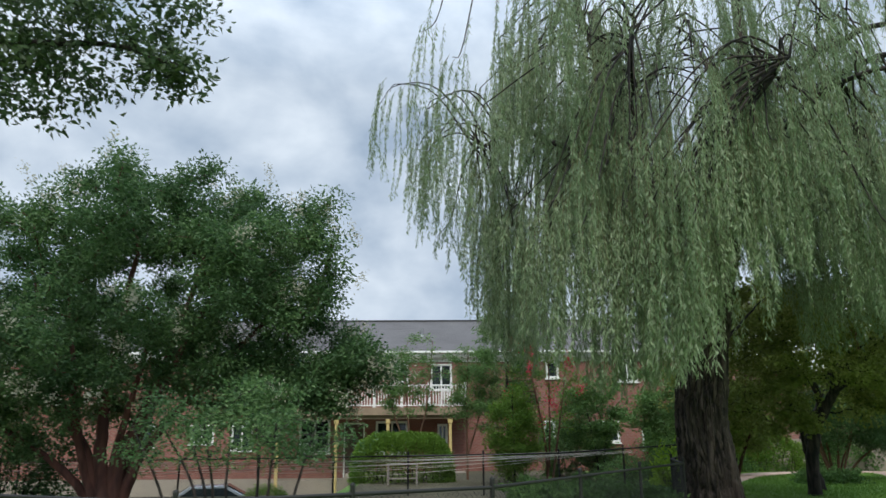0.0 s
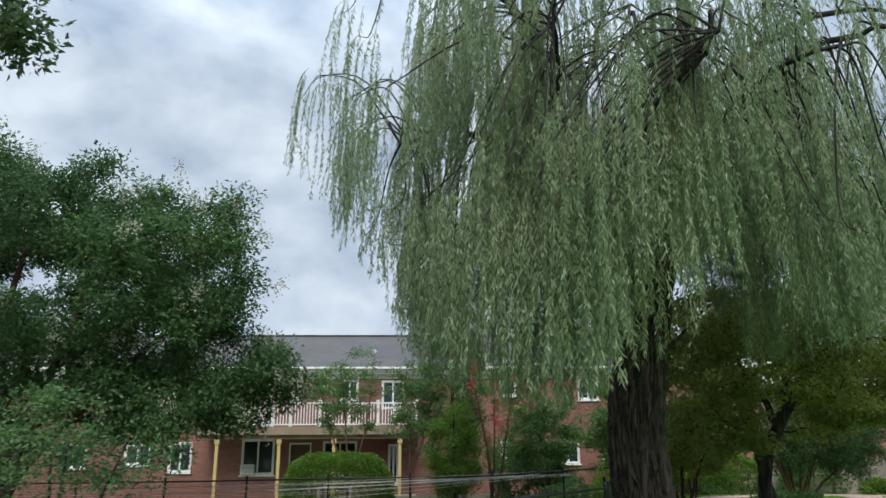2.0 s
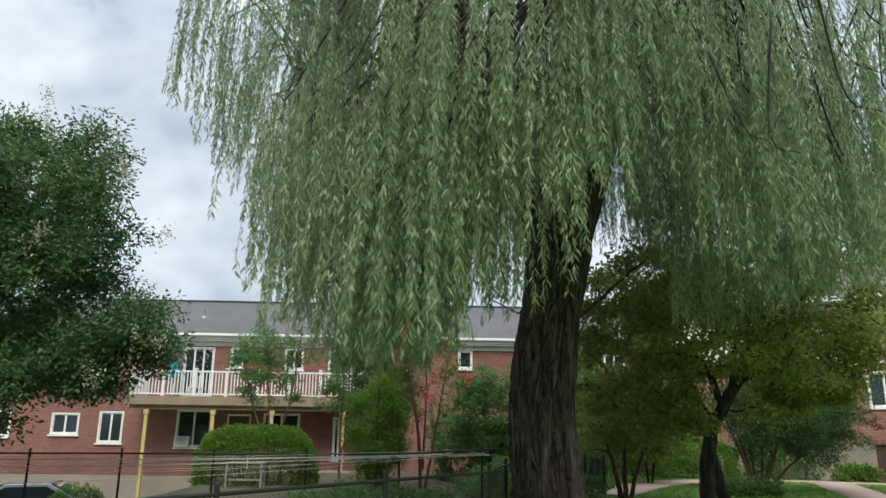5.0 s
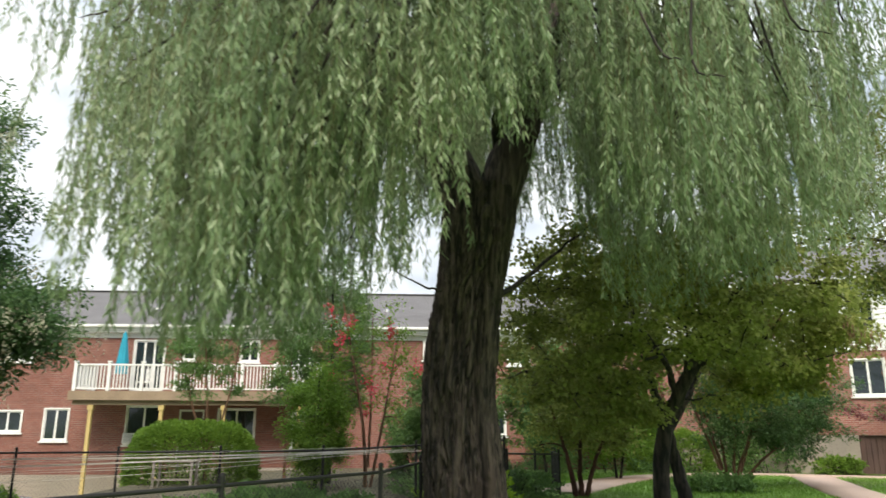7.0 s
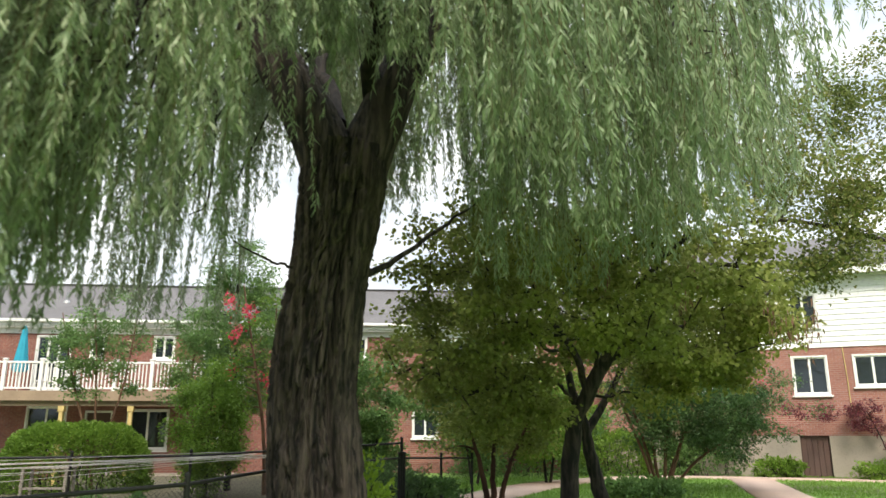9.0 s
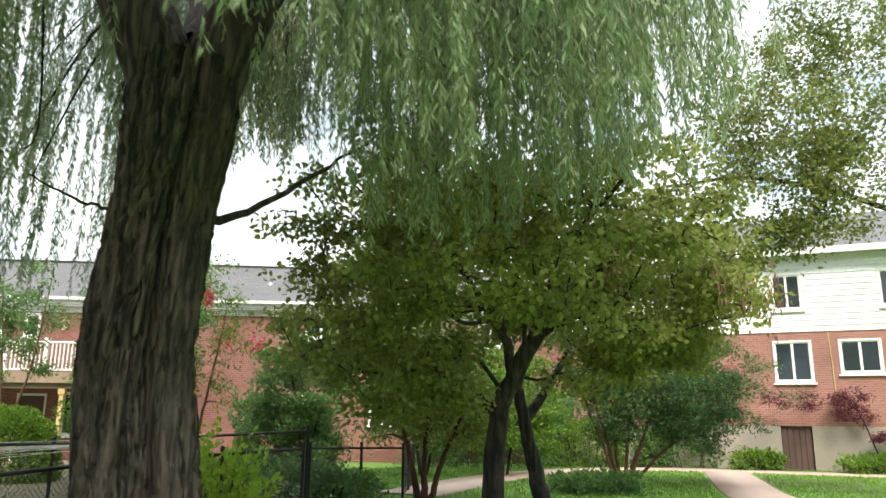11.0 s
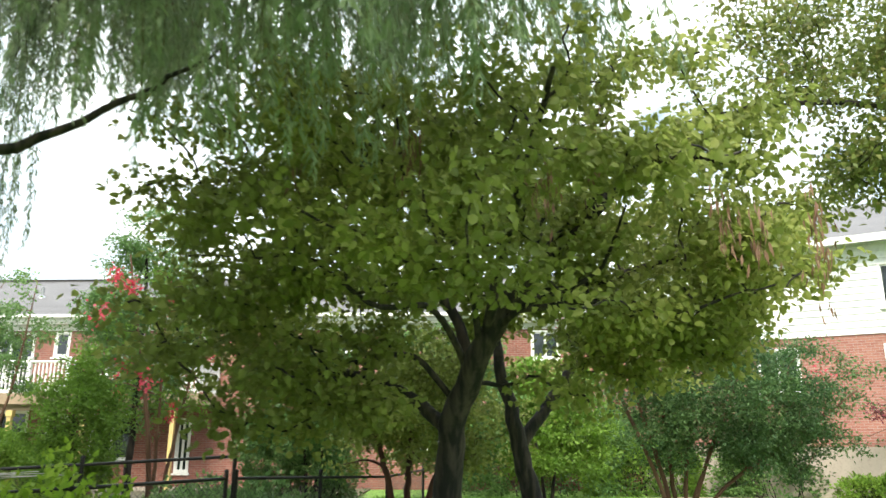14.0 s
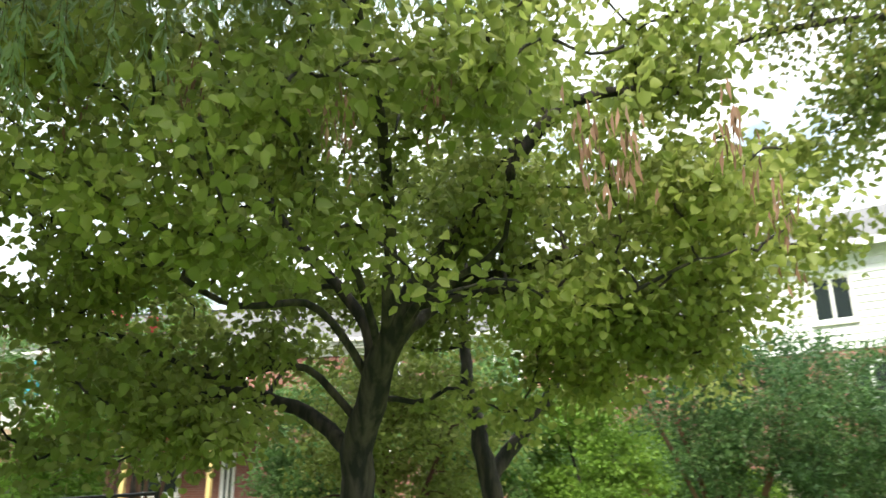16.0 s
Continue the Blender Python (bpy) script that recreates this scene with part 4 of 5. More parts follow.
        if k % 5 < 3 or k >= 540:
            end[2] = min(dome, h + rng.uniform(1.6, 5.0))
        else:
            end[2] = rng.uniform(min(h + 2.5, dome - 1.0), dome)
        if parted(end[0], end[1]):
            end[2] = max(end[2], rng.uniform(7.2, 9.5))
        gap = np.linalg.norm(nodes - end, axis=1) + 0.9 * np.maximum(0, end[2] - 0.6 - nodes[:, 2])
        s0 = nodes[int(np.argmin(gap + rng.uniform(0, 1.0, len(nodes))))]
        mid = (s0 + end) / 2 + np.array([0, 0, rng.uniform(0.3, 0.9)])
        p = spline([s0, mid, end, end + np.array([math.cos(a), math.sin(a), -1.1]) * rng.uniform(0.2, 0.5)], 14)
        twigs.append(tube(p, np.linspace(0.028, 0.006, 14), 5))
        drop = rng.uniform(2.0, 4.6)
        for c in range(int(rng.uniform(6, 14))):
            q = p[rng.integers(6, 14)] + rng.normal(size=3) * np.array([0.17, 0.17, 0.12])
            low = (6.3 if lofty else hem(q[0], q[1])) + rng.exponential(0.55)
            if parted(q[0], q[1]) and rng.random() < 0.84:
                low = max(low, 1.7 + (1 + q[1] / 9.7) * 5.2)
            length = min(q[2] - low, drop * rng.uniform(0.7, 1.15))
            if length < 0.4:
                if q[2] < low + 0.1:
                    continue
                length = 0.4
            m = max(5, int(length / 0.14))
            s = np.linspace(0, 1, m)[:, None]
            lean = np.array([math.cos(a), math.sin(a), 0]) * rng.uniform(0.1, 0.75) + rng.normal(size=3) * np.array([0.22, 0.22, 0])
            wave = np.stack([np.sin(s[:, 0] * 5 + k), np.cos(s[:, 0] * 4.3 + c), 0 * s[:, 0]], 1) * 0.08
            path = q + lean * np.sqrt(s) * length * 0.2 + wave * s - np.array([0, 0, 1.0]) * s * length
            strands.append((path, c))
            nl = int(length / 0.026)
            u = np.sort(rng.uniform(0.03, 1.0, nl))
            ix = np.clip((u * (m - 1)).astype(int), 0, m - 2)
            fr = (u * (m - 1) - ix)[:, None]
            # short side shoots feather the strand
            pos = path[ix] * (1 - fr) + path[ix + 1] * fr + rng.normal(size=(nl, 3)) * np.array([0.014, 0.014, 0.02])
            at.append(pos)
            th = rng.uniform(0, 2 * np.pi, nl)
            way.append(np.stack([np.cos(th) * 0.5, np.sin(th) * 0.5, -rng.uniform(0.6, 1.5, nl)], 1))
    at, way = np.concatenate(at), np.concatenate(way)
    part("branch", joined("branch", twigs), BARK_DARK, tree, "thin dark arching branches", kind="stuff")
    part("hanging_twig", joined("hanging_twig", [tube(p, np.linspace(0.005, 0.002, len(p)), 3) for p, _ in strands], False), TWIG, tree, "thin hanging olive twigs", kind="stuff")
    part("crown", leaves("crown", at, way, 0.135, 0.022, rng), WILLOW, tree, "narrow grey-green leaves", kind="stuff")
    return tree


willow()

# ---- crape myrtle with cream blossom ----
crown_tree("crape_myrtle", "cream-flowering crape myrtle with several reddish-brown stems", (-7.6, 18.5, 0),
           [([(-7.6, 18.5, -0.1), (-8.0, 18.3, 1.2), (-9.0, 18.2, 3.0), (-9.8, 18.4, 5.6)], 0.17, 0.05),
            ([(-7.5, 18.4, -0.1), (-7.7, 18.3, 1.4), (-7.6, 18.2, 3.4), (-7.4, 18.6, 6.6)], 0.19, 0.05),
            ([(-7.4, 18.5, -0.1), (-7.2, 18.4, 1.3), (-6.6, 18.6, 3.0), (-5.8, 19.0, 6.3)], 0.18, 0.05),
            ([(-7.3, 18.6, -0.1), (-6.7, 18.4, 1.4), (-5.5, 18.6, 2.9), (-4.2, 19.3, 4.6)], 0.15, 0.05),
            ([(-7.7, 18.5, -0.1), (-8.5, 18.3, 0.9), (-9.9, 18.0, 1.9), (-11.2, 17.9, 2.9)], 0.12, 0.03),
            ([(-7.45, 18.45, -0.1), (-7.35, 18.3, 1.2), (-7.0, 18.1, 2.6), (-6.5, 17.9, 4.6)], 0.13, 0.03),
            ([(-7.65, 18.4, -0.1), (-8.1, 18.1, 1.4), (-8.3, 17.8, 3.0), (-8.6, 17.7, 5.0)], 0.12, 0.03),
            ([(-7.5, 18.7, -0.1), (-7.2, 19.2, 1.6), (-6.8, 20.0, 3.4), (-6.0, 21.2, 6.0)], 0.15, 0.05)],
           (-6.9, 19.7, 5.0), (5.3, 4.2, 4.6), 390, 370, (0.12, 0.058), 0.38, MYRTLE, BARK_RED, 3,
           bloom=(WHITEBLOOM, 0.24, 40, 0.06, 2.6), lower=-0.72, flatten=0.7, shell=0.3, twig=0.04, extra=[(-11.0, 17.6, 2.4, 0.9, 24), (-9.6, 17.8, 3.2, 0.8, 22), (-1.9, 19.4, 3.5, 0.45, 22), (-2.8, 19.2, 2.9, 0.45, 22), (-4.3, 18.8, 2.7, 0.6, 26)])

# ---- broad-leaved trees beside the walk ----
crown_tree("redbud_tree", "spreading redbud tree with broad green leaves and dark leaning trunk", (10.6, 20.65, 0),
           [([(10.60, 20.62, -0.1), (10.58, 20.5, 0.9), (10.66, 20.3, 1.8), (10.93, 19.95, 2.45), (11.18, 19.78, 2.9), (11.7, 19.6, 3.5), (12.3, 19.3, 4.2)], 0.18, 0.08),
            ([(11.5, 19.65, 3.3), (12.1, 19.3, 3.85), (12.7, 19.0, 4.35), (13.6, 18.9, 4.3)], 0.075, 0.03),
            ([(10.85, 20.1, 2.25), (10.65, 20.2, 3.0), (9.9, 19.8, 4.0), (9.5, 19.2, 5.4)], 0.075, 0.025),
            ([(10.62, 20.4, 1.7), (10.0, 20.6, 2.15), (9.2, 20.5, 2.38), (8.65, 20.6, 2.28), (7.9, 20.4, 2.75)], 0.085, 0.03),
            ([(11.0, 19.9, 2.6), (11.2, 19.2, 3.5), (11.4, 18.0, 4.1), (11.5, 16.9, 4.3)], 0.065, 0.02),
            ([(11.05, 19.88, 2.65), (11.6, 20.9, 3.6), (11.9, 21.4, 5.0)], 0.065, 0.02),
            ([(11.3, 19.75, 3.05), (12.8, 20.1, 3.5), (14.1, 19.6, 4.0)], 0.06, 0.02),
            ([(10.85, 20.08, 2.3), (10.45, 19.6, 2.95), (9.9, 19.1, 2.9), (9.35, 18.5, 3.25), (8.9, 18.3, 3.2)], 0.042, 0.01),
            ([(10.72, 20.25, 1.95), (10.2, 20.0, 2.5), (9.5, 19.7, 2.4), (8.9, 19.2, 2.7), (8.3, 19.1, 2.65)], 0.04, 0.01),
            ([(11.1, 19.85, 2.75), (11.5, 19.4, 3.0), (12.1, 19.0, 3.2), (12.3, 18.4, 3.7)], 0.042, 0.01),
            ([(11.25, 19.75, 2.95), (12.2, 19.5, 3.0), (12.8, 19.3, 2.8), (13.5, 18.9, 3.0)], 0.04, 0.01),
            ([(10.95, 19.95, 2.5), (10.8, 19.2, 3.4), (10.3, 18.5, 3.8), (10.2, 17.9, 4.5)], 0.04, 0.01)],
           (10.7, 20.0, 4.05), (3.85, 3.3, 2.1), 270, 125, (0.085, 0.072), 0.30, REDBUD, BARK_DARK, 7,
           flatten=0.45, lower=-0.75, shell=0.25, droop=0.9, broad=True, twig=0.034, extra=[(11.7, 17.5, 4.0, 0.4, 10), (13.7, 19.0, 3.4, 0.4, 12), (12.6, 20.6, 2.7, 0.55, 18), (13.5, 20.2, 2.8, 0.45, 16), (13.5, 20.3, 3.7, 0.45, 16), (8.2, 20.6, 2.4, 0.5, 8), (9.3, 20.2, 2.3, 0.4, 6), (9.1, 18.7, 2.3, 0.4, 10), (8.2, 18.4, 2.6, 0.4, 8), (9.6, 19.4, 1.9, 0.3, 6)])
crown_tree("redbud_tree", "second redbud with dark crooked trunk behind the first", (11.80, 22.80, 0),
           [([(11.90, 22.70, -0.1), (11.65, 22.70, 0.9), (11.45, 22.60, 1.8), (11.25, 22.80, 2.8), (11.10, 23.40, 4.6)], 0.17, 0.04),
            ([(11.50, 22.70, 1.5), (12.30, 23.00, 2.6), (13.20, 23.40, 4.2)], 0.1, 0.03)],
           (11.70, 23.80, 3.9), (3.9, 3.2, 2.4), 115, 80, (0.09, 0.078), 0.36, REDBUD, BARK_DARK, 8, lower=-0.6, shell=0.3, droop=0.9, broad=True)

# dry pods hanging in the broad-leaved tree
rng = np.random.default_rng(21)
spots = np.concatenate([np.array([x, y, z]) + rng.normal(size=(30, 3)) * np.array([0.06, 0.06, 0.17]) for x, y, z in
                        ((12.75, 17.2, 3.2), (11.45, 17.2, 3.5), (13.5, 17.3, 3.2), (12.9, 17.0, 3.0), (10.4, 17.4, 3.9), (9.4, 17.6, 4.0), (13.9, 18.2, 3.0), (11.9, 17.6, 3.9))])
pods = part("seed_pods", leaves("seed_pods", spots, np.array([[0, 0, -1.0]]) + rng.normal(size=(len(spots), 3)) * 0.12, 0.13, 0.022, rng), POD)
tagged(pods, "clusters of dry brown seed pods hanging among the leaves", "seed pods", kind="stuff")

# ---- tree at the edge of the lawn, reaching over it ----
crown_tree("maple_tree", "tall olive-leaved tree reaching over the lawn", (19.0, 19.2, 0),
           [([(19.0, 19.2, -0.1), (18.9, 19.2, 2.4), (18.4, 19.3, 4.6), (17.8, 19.6, 7.5)], 0.26, 0.08),
            ([(18.6, 19.3, 3.9), (17.0, 19.8, 5.0), (15.2, 20.3, 5.6), (13.6, 20.6, 5.5)], 0.06, 0.02)],
           (17.9, 20.4, 7.0), (3.4, 3.2, 3.2), 170, 120, (0.085, 0.06), 0.32, OLIVE, BARK_DARK, 15, lower=-0.8, shell=0.3,
           extra=[(15.3, 19.8, 5.8, 0.6, 30), (15.6, 19.8, 4.6, 0.45, 18), (14.6, 20.6, 6.6, 0.6, 14)])

# ---- leaves of a maple overhead at the start ----
crown_tree("maple_tree", "maple tree with dark lobed leaves overhanging the yard", (-10.5, 10.0, 0),
           [([(-10.5, 10.0, -0.1), (-10.4, 10.1, 3.0), (-9.8, 10.4, 6.0), (-8.6, 10.8, 9.0)], 0.28, 0.08),
            ([(-9.9, 10.4, 5.6), (-7.6, 10.8, 7.6), (-5.4, 11.1, 8.0), (-3.9, 11.2, 7.6)], 0.09, 0.02)],
           (-7.6, 10.9, 9.8), (2.6, 1.6, 2.4), 80, 60, (0.15, 0.075), 0.34, MAPLE, BARK_DARK, 18, lower=-0.8, shell=0.3,
           extra=[(-5.2, 11.2, 8.0, 0.45, 16), (-4.1, 11.2, 7.6, 0.28, 8), (-4.6, 11.2, 8.8, 0.4, 8), (-6.4, 11.0, 7.2, 0.6, 18), (-7.2, 11.0, 7.7, 0.7, 26), (-6.2, 11.1, 8.7, 0.6, 16)])

# ---- multi-stemmed shrub by the orange house ----
crown_tree("crape_myrtle", "multi-stemmed crape myrtle shrub with tan stems on the lawn", (14.90, 27.40, 0),
           [([(14.80, 27.40, -0.1), (14.50, 27.35, 0.9), (13.95, 27.20, 2.2), (13.40, 27.20, 3.7)], 0.045, 0.03),
            ([(14.85, 27.40, -0.1), (14.62, 27.45, 1.0), (14.25, 27.50, 2.4), (13.9, 27.5, 4.1)], 0.052, 0.03),
            ([(14.90, 27.40, -0.1), (14.80, 27.50, 1.2), (14.70, 27.60, 3.4)], 0.05, 0.03),
            ([(15.00, 27.40, -0.1), (15.10, 27.30, 1.2), (15.40, 27.20, 3.2)], 0.05, 0.03),
            ([(15.05, 27.40, -0.1), (15.40, 27.25, 1.0), (16.10, 27.20, 2.8)], 0.045, 0.025),
            ([(15.10, 27.40, -0.1), (15.90, 27.30, 0.8), (17.20, 27.30, 1.6), (18.60, 27.30, 2.6)], 0.045, 0.02),
            ([(15.00, 27.50, -0.1), (15.50, 27.60, 1.0), (16.30, 27.70, 2.6)], 0.045, 0.02)],
           (16.0, 27.40, 2.15), (2.4, 1.6, 1.8), 280, 130, (0.09, 0.04), 0.28, MYRTLE, BARK_TAN, 23, category="shrub", lower=-0.75, shell=0.25,
           bloom=(PINKBLOOM, 0.04, 18, 0.06, 2.4), extra=[(18.20, 27.30, 2.6, 0.45, 14), (16.6, 27.3, 1.5, 0.5, 20), (13.6, 27.3, 3.8, 0.4, 14), (14.6, 27.4, 3.5, 0.45, 16)])

# ---- plants of the yard ----
crown_tree("crape_myrtle", "red-flowering crape myrtle with arching thin stems in the yard", (4.4, 27.0, 0),
           [([(4.4, 27.0, -0.1), (4.3, 26.9, 1.6), (3.9, 26.8, 3.8), (3.6, 26.7, 5.4)], 0.06, 0.015), ([(4.5, 27.0, -0.1), (4.8, 27.0, 1.6), (5.2, 27.0, 4.0)], 0.05, 0.015),
            ([(4.45, 27.0, 0.6), (4.5, 26.8, 2.4), (4.5, 26.6, 4.9)], 0.04, 0.012)],
           (4.4, 26.9, 3.4), (1.4, 1.0, 2.1), 60, 36, (0.10, 0.05), 0.24, HEDGE, BARK_TAN, 31, lower=-0.95, bloom=(PINKBLOOM, 0.2, 40, 0.08, 1.2))
crown_tree("arborvitae", "narrow bright green arborvitae in the yard", (3.1, 26.2, 0), [([(3.1, 26.2, -0.1), (3.1, 26.2, 1.5), (3.1, 26.2, 3.1)], 0.05, 0.02)],
           (3.1, 26.2, 1.7), (0.85, 0.8, 1.75), 120, 130, (0.09, 0.045), 0.2, HEDGE, BARK_DARK, 33, lower=-0.95, flatten=0.9)
crown_tree("evergreen_tree", "slim dark evergreen tree before the house", (3.2, 28.5, 0), [([(3.2, 28.5, -0.1), (3.2, 28.5, 3.5), (3.1, 28.5, 6.9)], 0.09, 0.02)],
           (3.2, 28.5, 4.2), (1.35, 1.2, 2.9), 150, 130, (0.10, 0.045), 0.26, SHRUB, BARK_DARK, 35, lower=-0.95)
crown_tree("young_tree", "slender young tree with upright stems before the balcony", (-0.6, 28.9, 0),
           [([(-0.5, 28.9, -0.1), (-0.6, 28.9, 2.2), (-0.9, 28.9, 5.0)], 0.05, 0.012), ([(-0.5, 28.9, 0.6), (0.1, 28.8, 2.8), (0.35, 28.8, 5.3)], 0.04, 0.012), ([(-0.6, 28.9, 1.0), (-1.3, 28.9, 3.0), (-1.8, 28.9, 4.9)], 0.04, 0.012)],
           (-0.6, 28.9, 3.9), (1.5, 1.0, 1.7), 80, 90, (0.10, 0.05), 0.24, SHRUB, BARK_TAN, 37, lower=-0.95, shell=0.2)
crown_tree("young_tree", "slender young tree with thin foliage in the yard", (1.7, 29.8, 0),
           [([(1.7, 29.8, -0.1), (1.7, 29.8, 2.6), (1.8, 29.8, 5.2)], 0.05, 0.012), ([(1.7, 29.8, 0.9), (2.3, 29.8, 2.8), (2.6, 29.8, 4.6)], 0.04, 0.012)],
           (1.9, 29.8, 3.5), (1.2, 0.9, 1.9), 75, 90, (0.10, 0.05), 0.24, SHRUB, BARK_TAN, 39, lower=-0.95, shell=0.2)
crown_tree("garden_shrub", "arching dark green shrub close beside the fence", (-2.2, 9.7, 0),
           [([(-2.3 + 0.26 * i, 9.7, -0.1), (-2.3 + 0.28 * i + 0.12 * math.sin(i * 7), 9.7 + 0.1 * math.sin(i * 5), 0.9), (-2.3 + 0.45 * i, 9.7 + 0.2 * math.cos(i * 3), 1.8)], 0.026, 0.010) for i in (-3, -2.4, -1.7, -1, -0.4, 0.3, 1, 2)],
           (-2.4, 9.7, 1.66), (1.6, 0.8, 0.72), 95, 70, (0.065, 0.026), 0.20, MYRTLE, BARK_DARK, 41, category="shrub", lower=-0.6, shell=0.2)



def hedge(name, label, x0, x1, y0, y1, h, count, mat, seed, size=0.06, rough=0.10):
    """A clipped hedge: stems inside, small leaves over a rounded, uneven body."""
    rng = np.random.default_rng(seed)
    ob = thing(name, label, "hedge", at=((x0 + x1) / 2, (y0 + y1) / 2, 0))
    sx, sy = (x1 - x0) / 2, (y1 - y0) / 2
    p = rng.uniform(-1, 1, (count, 3))
    p[:, 2] = np.abs(p[:, 2])
    p /= (np.abs(p) ** 3.2).sum(1, keepdims=True) ** (1 / 3.2)
    d = unit(p * np.abs(p))
    lump = np.array([1 + rough * noise.noise(Vector(q * 2.2 + seed)) + rough * 1.2 * noise.noise(Vector(q * 5.5 + seed)) for q in p])
    p = p * np.array([sx, sy, h]) * (rng.uniform(0.72, 1.0, count) ** 0.5 * lump)[:, None]
    part("foliage", leaves("foliage", p, d + rng.normal(size=d.shape) * 0.6, size, size * 0.6, rng), mat, ob, kind="stuff")
    stems = []
    for _ in range(24):
        a = np.array([rng.uniform(-sx, sx) * 0.7, rng.uniform(-sy, sy) * 0.6, -0.05])
        q, r = limb(a, a * np.array([1.2, 1.2, 0]) + np.array([0, 0, h * 0.85]), rng, 0.02, 0.006)
        stems.append(tube(q, r, 5))
    part("stem", joined("stem", stems), BARK_DARK, ob, kind="stuff")
    return ob


crown_tree("crape_myrtle", "bushy young crape myrtle with reddish stems behind the fence", (9.8, 24.2, 0),
           [([(9.7, 24.2, -0.1), (9.5, 24.2, 0.9), (9.1, 24.2, 2.2)], 0.08, 0.02), ([(9.8, 24.2, -0.1), (9.8, 24.2, 0.9), (9.9, 24.2, 2.3)], 0.08, 0.02), ([(9.9, 24.2, -0.1), (10.2, 24.2, 0.9), (10.8, 24.2, 2.2)], 0.07, 0.02)],
           (10.1, 24.2, 2.0), (1.6, 1.2, 1.4), 120, 90, (0.10, 0.06), 0.30, REDBUD, BARK_RED, 43, lower=-0.75, shell=0.25)
hedge("hedge", "bright green clipped hedge before the foundation wall", 14.2, 17.6, 34.3, 35.5, 1.6, 9000, HEDGE, 64, 0.10, 0.12)
hedge("hedge", "bright green rounded clipped hedge before the porch", -2.75, 1.1, 27.6, 29.4, 1.85, 24000, HEDGE, 51, 0.085, 0.04)
hedge("hedge", "green hedge at the edge of the sunken driveway", -6.3, -4.5, 26.0, 26.9, 1.55, 6000, HEDGE, 52).location.z = -1.5
hedge("garden_shrub", "dark leafy shrubs behind the crape myrtle", -16.0, -9.6, 20.2, 21.7, 2.3, 12000, MYRTLE, 65, 0.12, 0.4)
crown_tree("garden_shrub", "tall leafy shrub before the brick house", (12.6, 31.0, 0), [([(12.6, 31.0, -0.1), (12.5, 31.0, 1.0), (12.2, 31.0, 2.4)], 0.05, 0.02), ([(12.7, 31.0, -0.1), (12.9, 31.0, 1.0), (13.3, 31.0, 2.2)], 0.05, 0.02)],
           (12.6, 31.0, 1.9), (1.9, 1.2, 1.7), 110, 120, (0.12, 0.07), 0.28, HEDGE, BARK_DARK, 45, category="shrub", lower=-0.95, shell=0.3)
crown_tree("garden_shrub", "tall leafy shrub beside the brick house", (6.9, 30.0, 0), [([(6.9, 30.0, -0.1), (6.8, 30.0, 1.2), (6.5, 30.0, 2.9)], 0.05, 0.02), ([(7.0, 30.0, -0.1), (7.2, 30.0, 1.2), (7.6, 30.0, 2.8)], 0.05, 0.02)],
           (6.9, 30.0, 2.2), (1.5, 1.2, 2.0), 100, 120, (0.12, 0.07), 0.28, SHRUB, BARK_DARK, 46, category="shrub", lower=-0.95, shell=0.3)
crown_tree("garden_shrub", "spreading leafy bush before the brick house", (10.2, 30.6, 0), [([(10.2, 30.6, -0.1), (10.0, 30.6, 1.2), (9.6, 30.6, 3.2)], 0.05, 0.02), ([(10.3, 30.6, -0.1), (10.6, 30.6, 1.2), (11.0, 30.6, 3.0)], 0.05, 0.02)],
           (10.2, 30.6, 2.5), (1.9, 1.2, 2.3), 120, 130, (0.12, 0.07), 0.30, SHRUB, BARK_DARK, 47, category="shrub", lower=-0.95, shell=0.3)
hedge("garden_shrub", "leafy shrub against the brick wall", 5.0, 7.6, 30.5, 32.5, 1.9, 9000, SHRUB, 53, 0.12, 0.45)
hedge("garden_shrub", "dark green shrub behind the redbud trees", 10.6, 15.8, 34.0, 36.6, 2.7, 20000, SHRUB, 54, 0.12, 0.45)
hedge("garden_shrub", "low leafy shrub at the foot of the fence", 5.9, 7.3, 18.6, 20.4, 0.95, 3200, LIMELEAF, 55, 0.11, 0.6)
hedge("garden_shrub", "pale leafy shrubs inside the fence corner", 5.6, 8.6, 22.6, 24.6, 0.75, 6000, SHRUB, 63, 0.11, 0.5)
hedge("garden_shrub", "weedy green growth inside the fence", 2.2, 5.0, 15.8, 19.8, 0.5, 12000, SHRUB, 56, 0.12, 0.45)
hedge("garden_shrub", "bright plants below the foundation wall", 23.6, 25.6, 31.0, 31.8, 0.5, 3000, HEDGE, 58, 0.10, 0.45)
hedge("garden_shrub", "low shrubs along the foundation wall", 17.9, 21.6, 34.2, 35.0, 1.35, 7000, SHRUB, 62, 0.12, 0.45)
hedge("garden_shrub", "yellow-green plants beside the basement door", 20.9, 22.3, 32.8, 33.5, 0.6, 3000, HEDGE, 59, 0.10, 0.45)
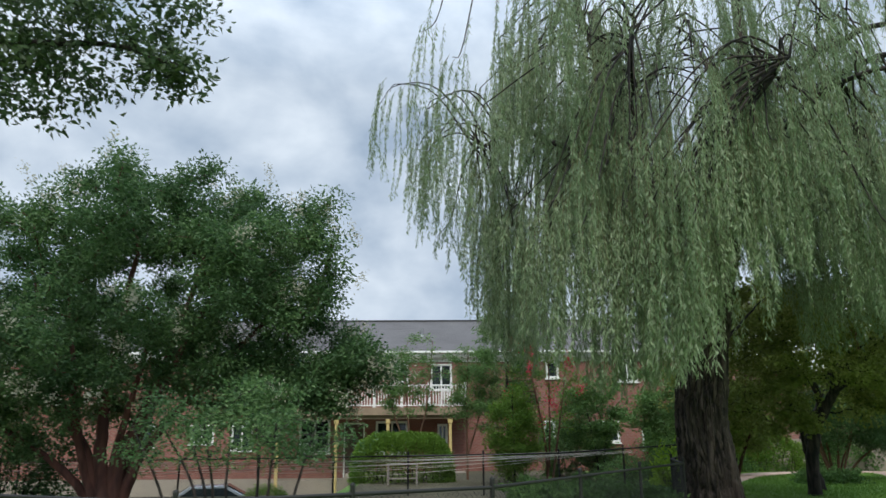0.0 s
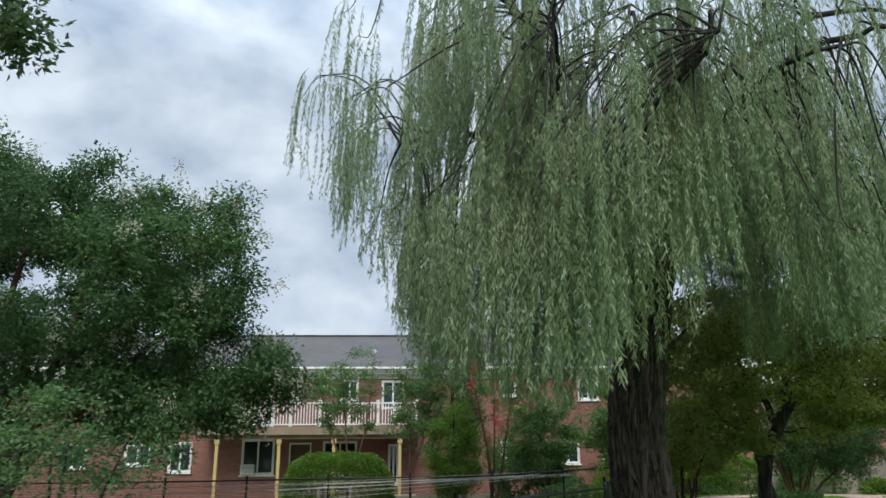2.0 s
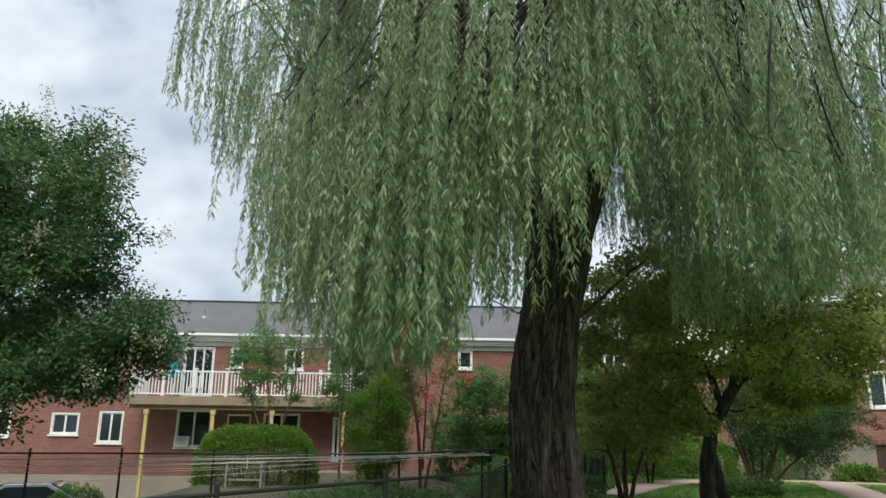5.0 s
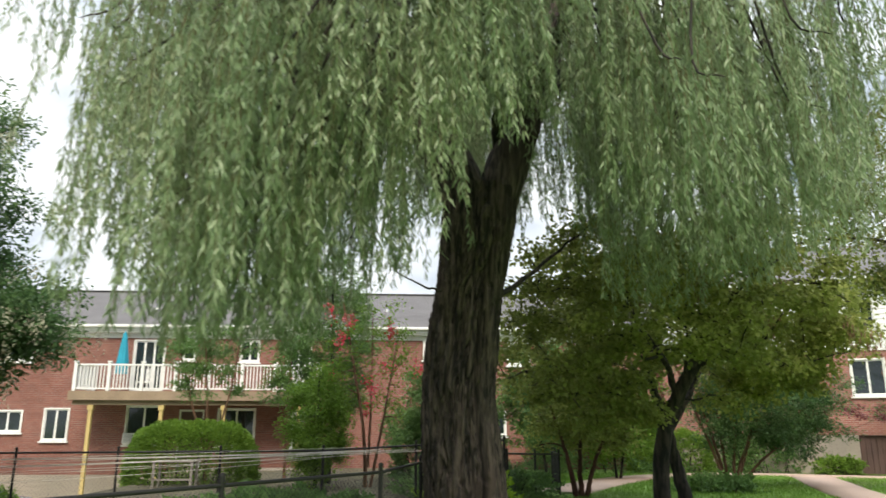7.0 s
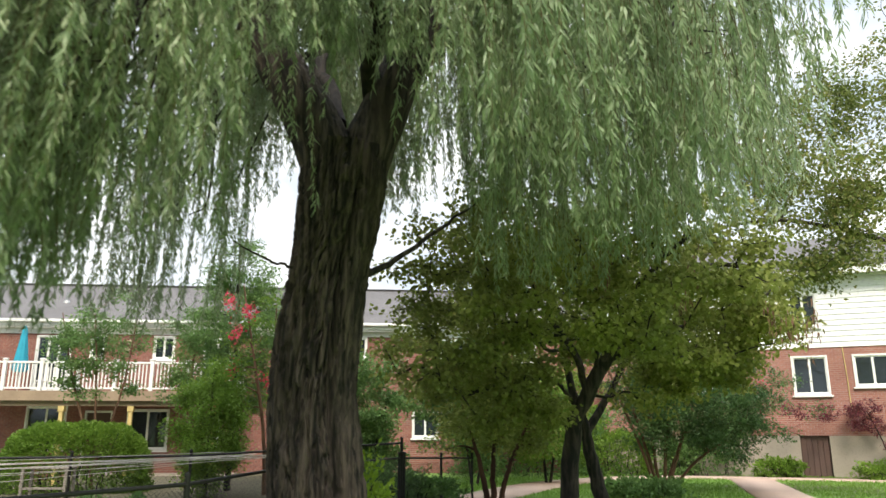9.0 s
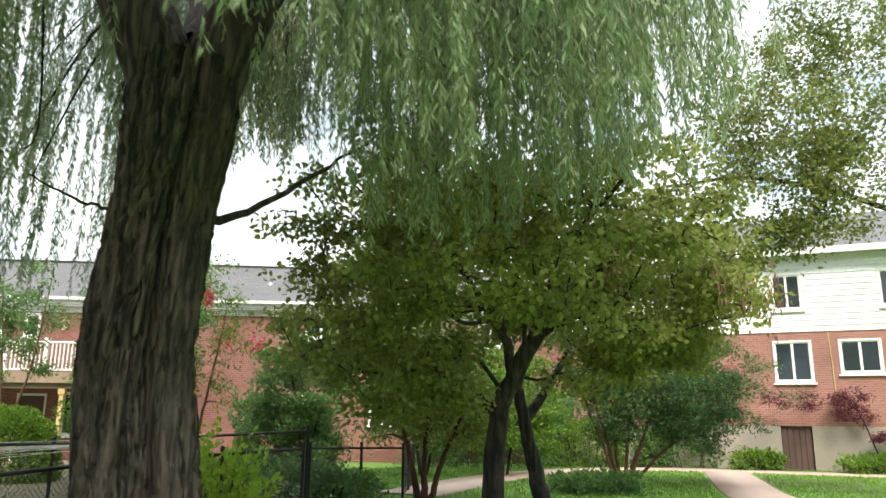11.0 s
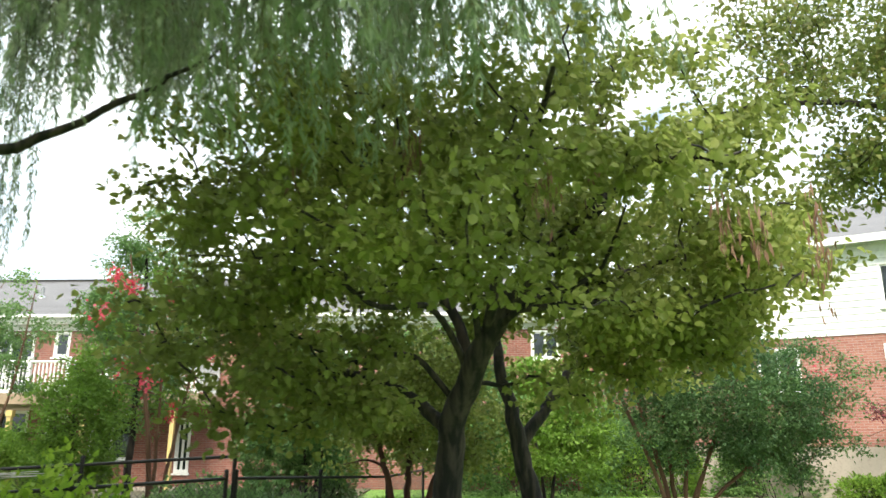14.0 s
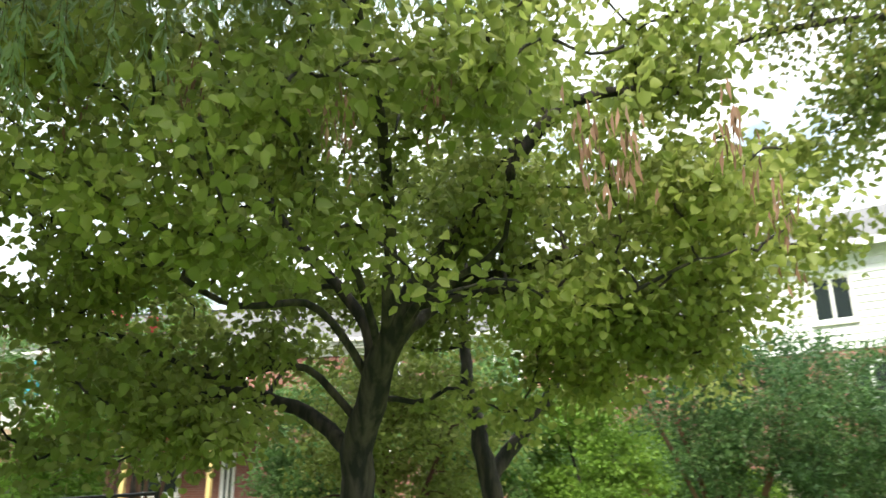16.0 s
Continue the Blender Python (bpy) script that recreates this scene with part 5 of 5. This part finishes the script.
hedge("garden_shrub", "low shrub at the foot of the tan-stemmed myrtle", 12.9, 14.6, 25.2, 26.4, 0.36, 2600, SHRUB, 60, 0.12, 0.45)
crown_tree("purple_vine", "purple-leaved vine trailing down the foundation", (24.9, 31.6, 0), [([(24.9, 31.6, 0.0), (24.6, 31.7, 1.2), (24.2, 31.8, 2.3)], 0.03, 0.01)],
           (24.2, 31.8, 2.0), (0.8, 0.4, 0.8), 30, 60, (0.08, 0.05), 0.18, PURPLE, BARK_DARK, 61, category="vine", lower=-0.9, extra=[(24.9, 31.4, 1.2, 0.2, 10), (23.3, 32.3, 2.2, 0.3, 8), (22.2, 32.6, 2.3, 0.3, 6)])

# ---- woods that close the place behind ----
def far_trees():
    rng = np.random.default_rng(71)
    at = []
    for x, y, h, w in ((-34, 44, 9, 6), (-30, 30, 8, 5), (24, 52, 7, 6), (38, 40, 10, 7), (40, 22, 11, 7), (-28, 12, 10, 6), (30, -6, 11, 8), (-16, -16, 12, 9), (10, -24, 12, 9)):
        d = unit(rng.normal(size=(5000, 3)))
        lump = np.array([1 + 0.3 * noise.noise(Vector(q * 2 + x)) for q in d])
        at.append(np.array([x, y, h * 0.55]) + d * np.array([w, w, h * 0.5]) * (rng.uniform(0.6, 1, 5000) * lump)[:, None])
    at = np.concatenate(at)
    ob = part("far_woods", leaves("far_woods", at, rng.normal(size=at.shape), 0.34, 0.26, rng), MYRTLE)
    tagged(ob, "dark green woods round the neighbourhood", "woods", kind="stuff")


far_trees()

# ---- grass on the lawn beyond the trees ----
rng = np.random.default_rng(81)
gp = np.stack([rng.uniform(8, 27, 60000), rng.uniform(18, 34, 60000), np.zeros(60000)], 1)
off_path = np.ones(len(gp), bool)
for p, half_width in PAVED:
    for q in p:
        off_path &= np.hypot(gp[:, 0] - q[0], gp[:, 1] - q[1]) > half_width + 0.12
gp = gp[off_path]
gw = rng.normal(size=gp.shape) * 0.35 + np.array([0, 0, 1.0])
grass = part("grass", leaves("grass", gp, gw, 0.09, 0.02, rng), LAWN)
tagged(grass, "short bright green lawn grass", "grass", kind="stuff")
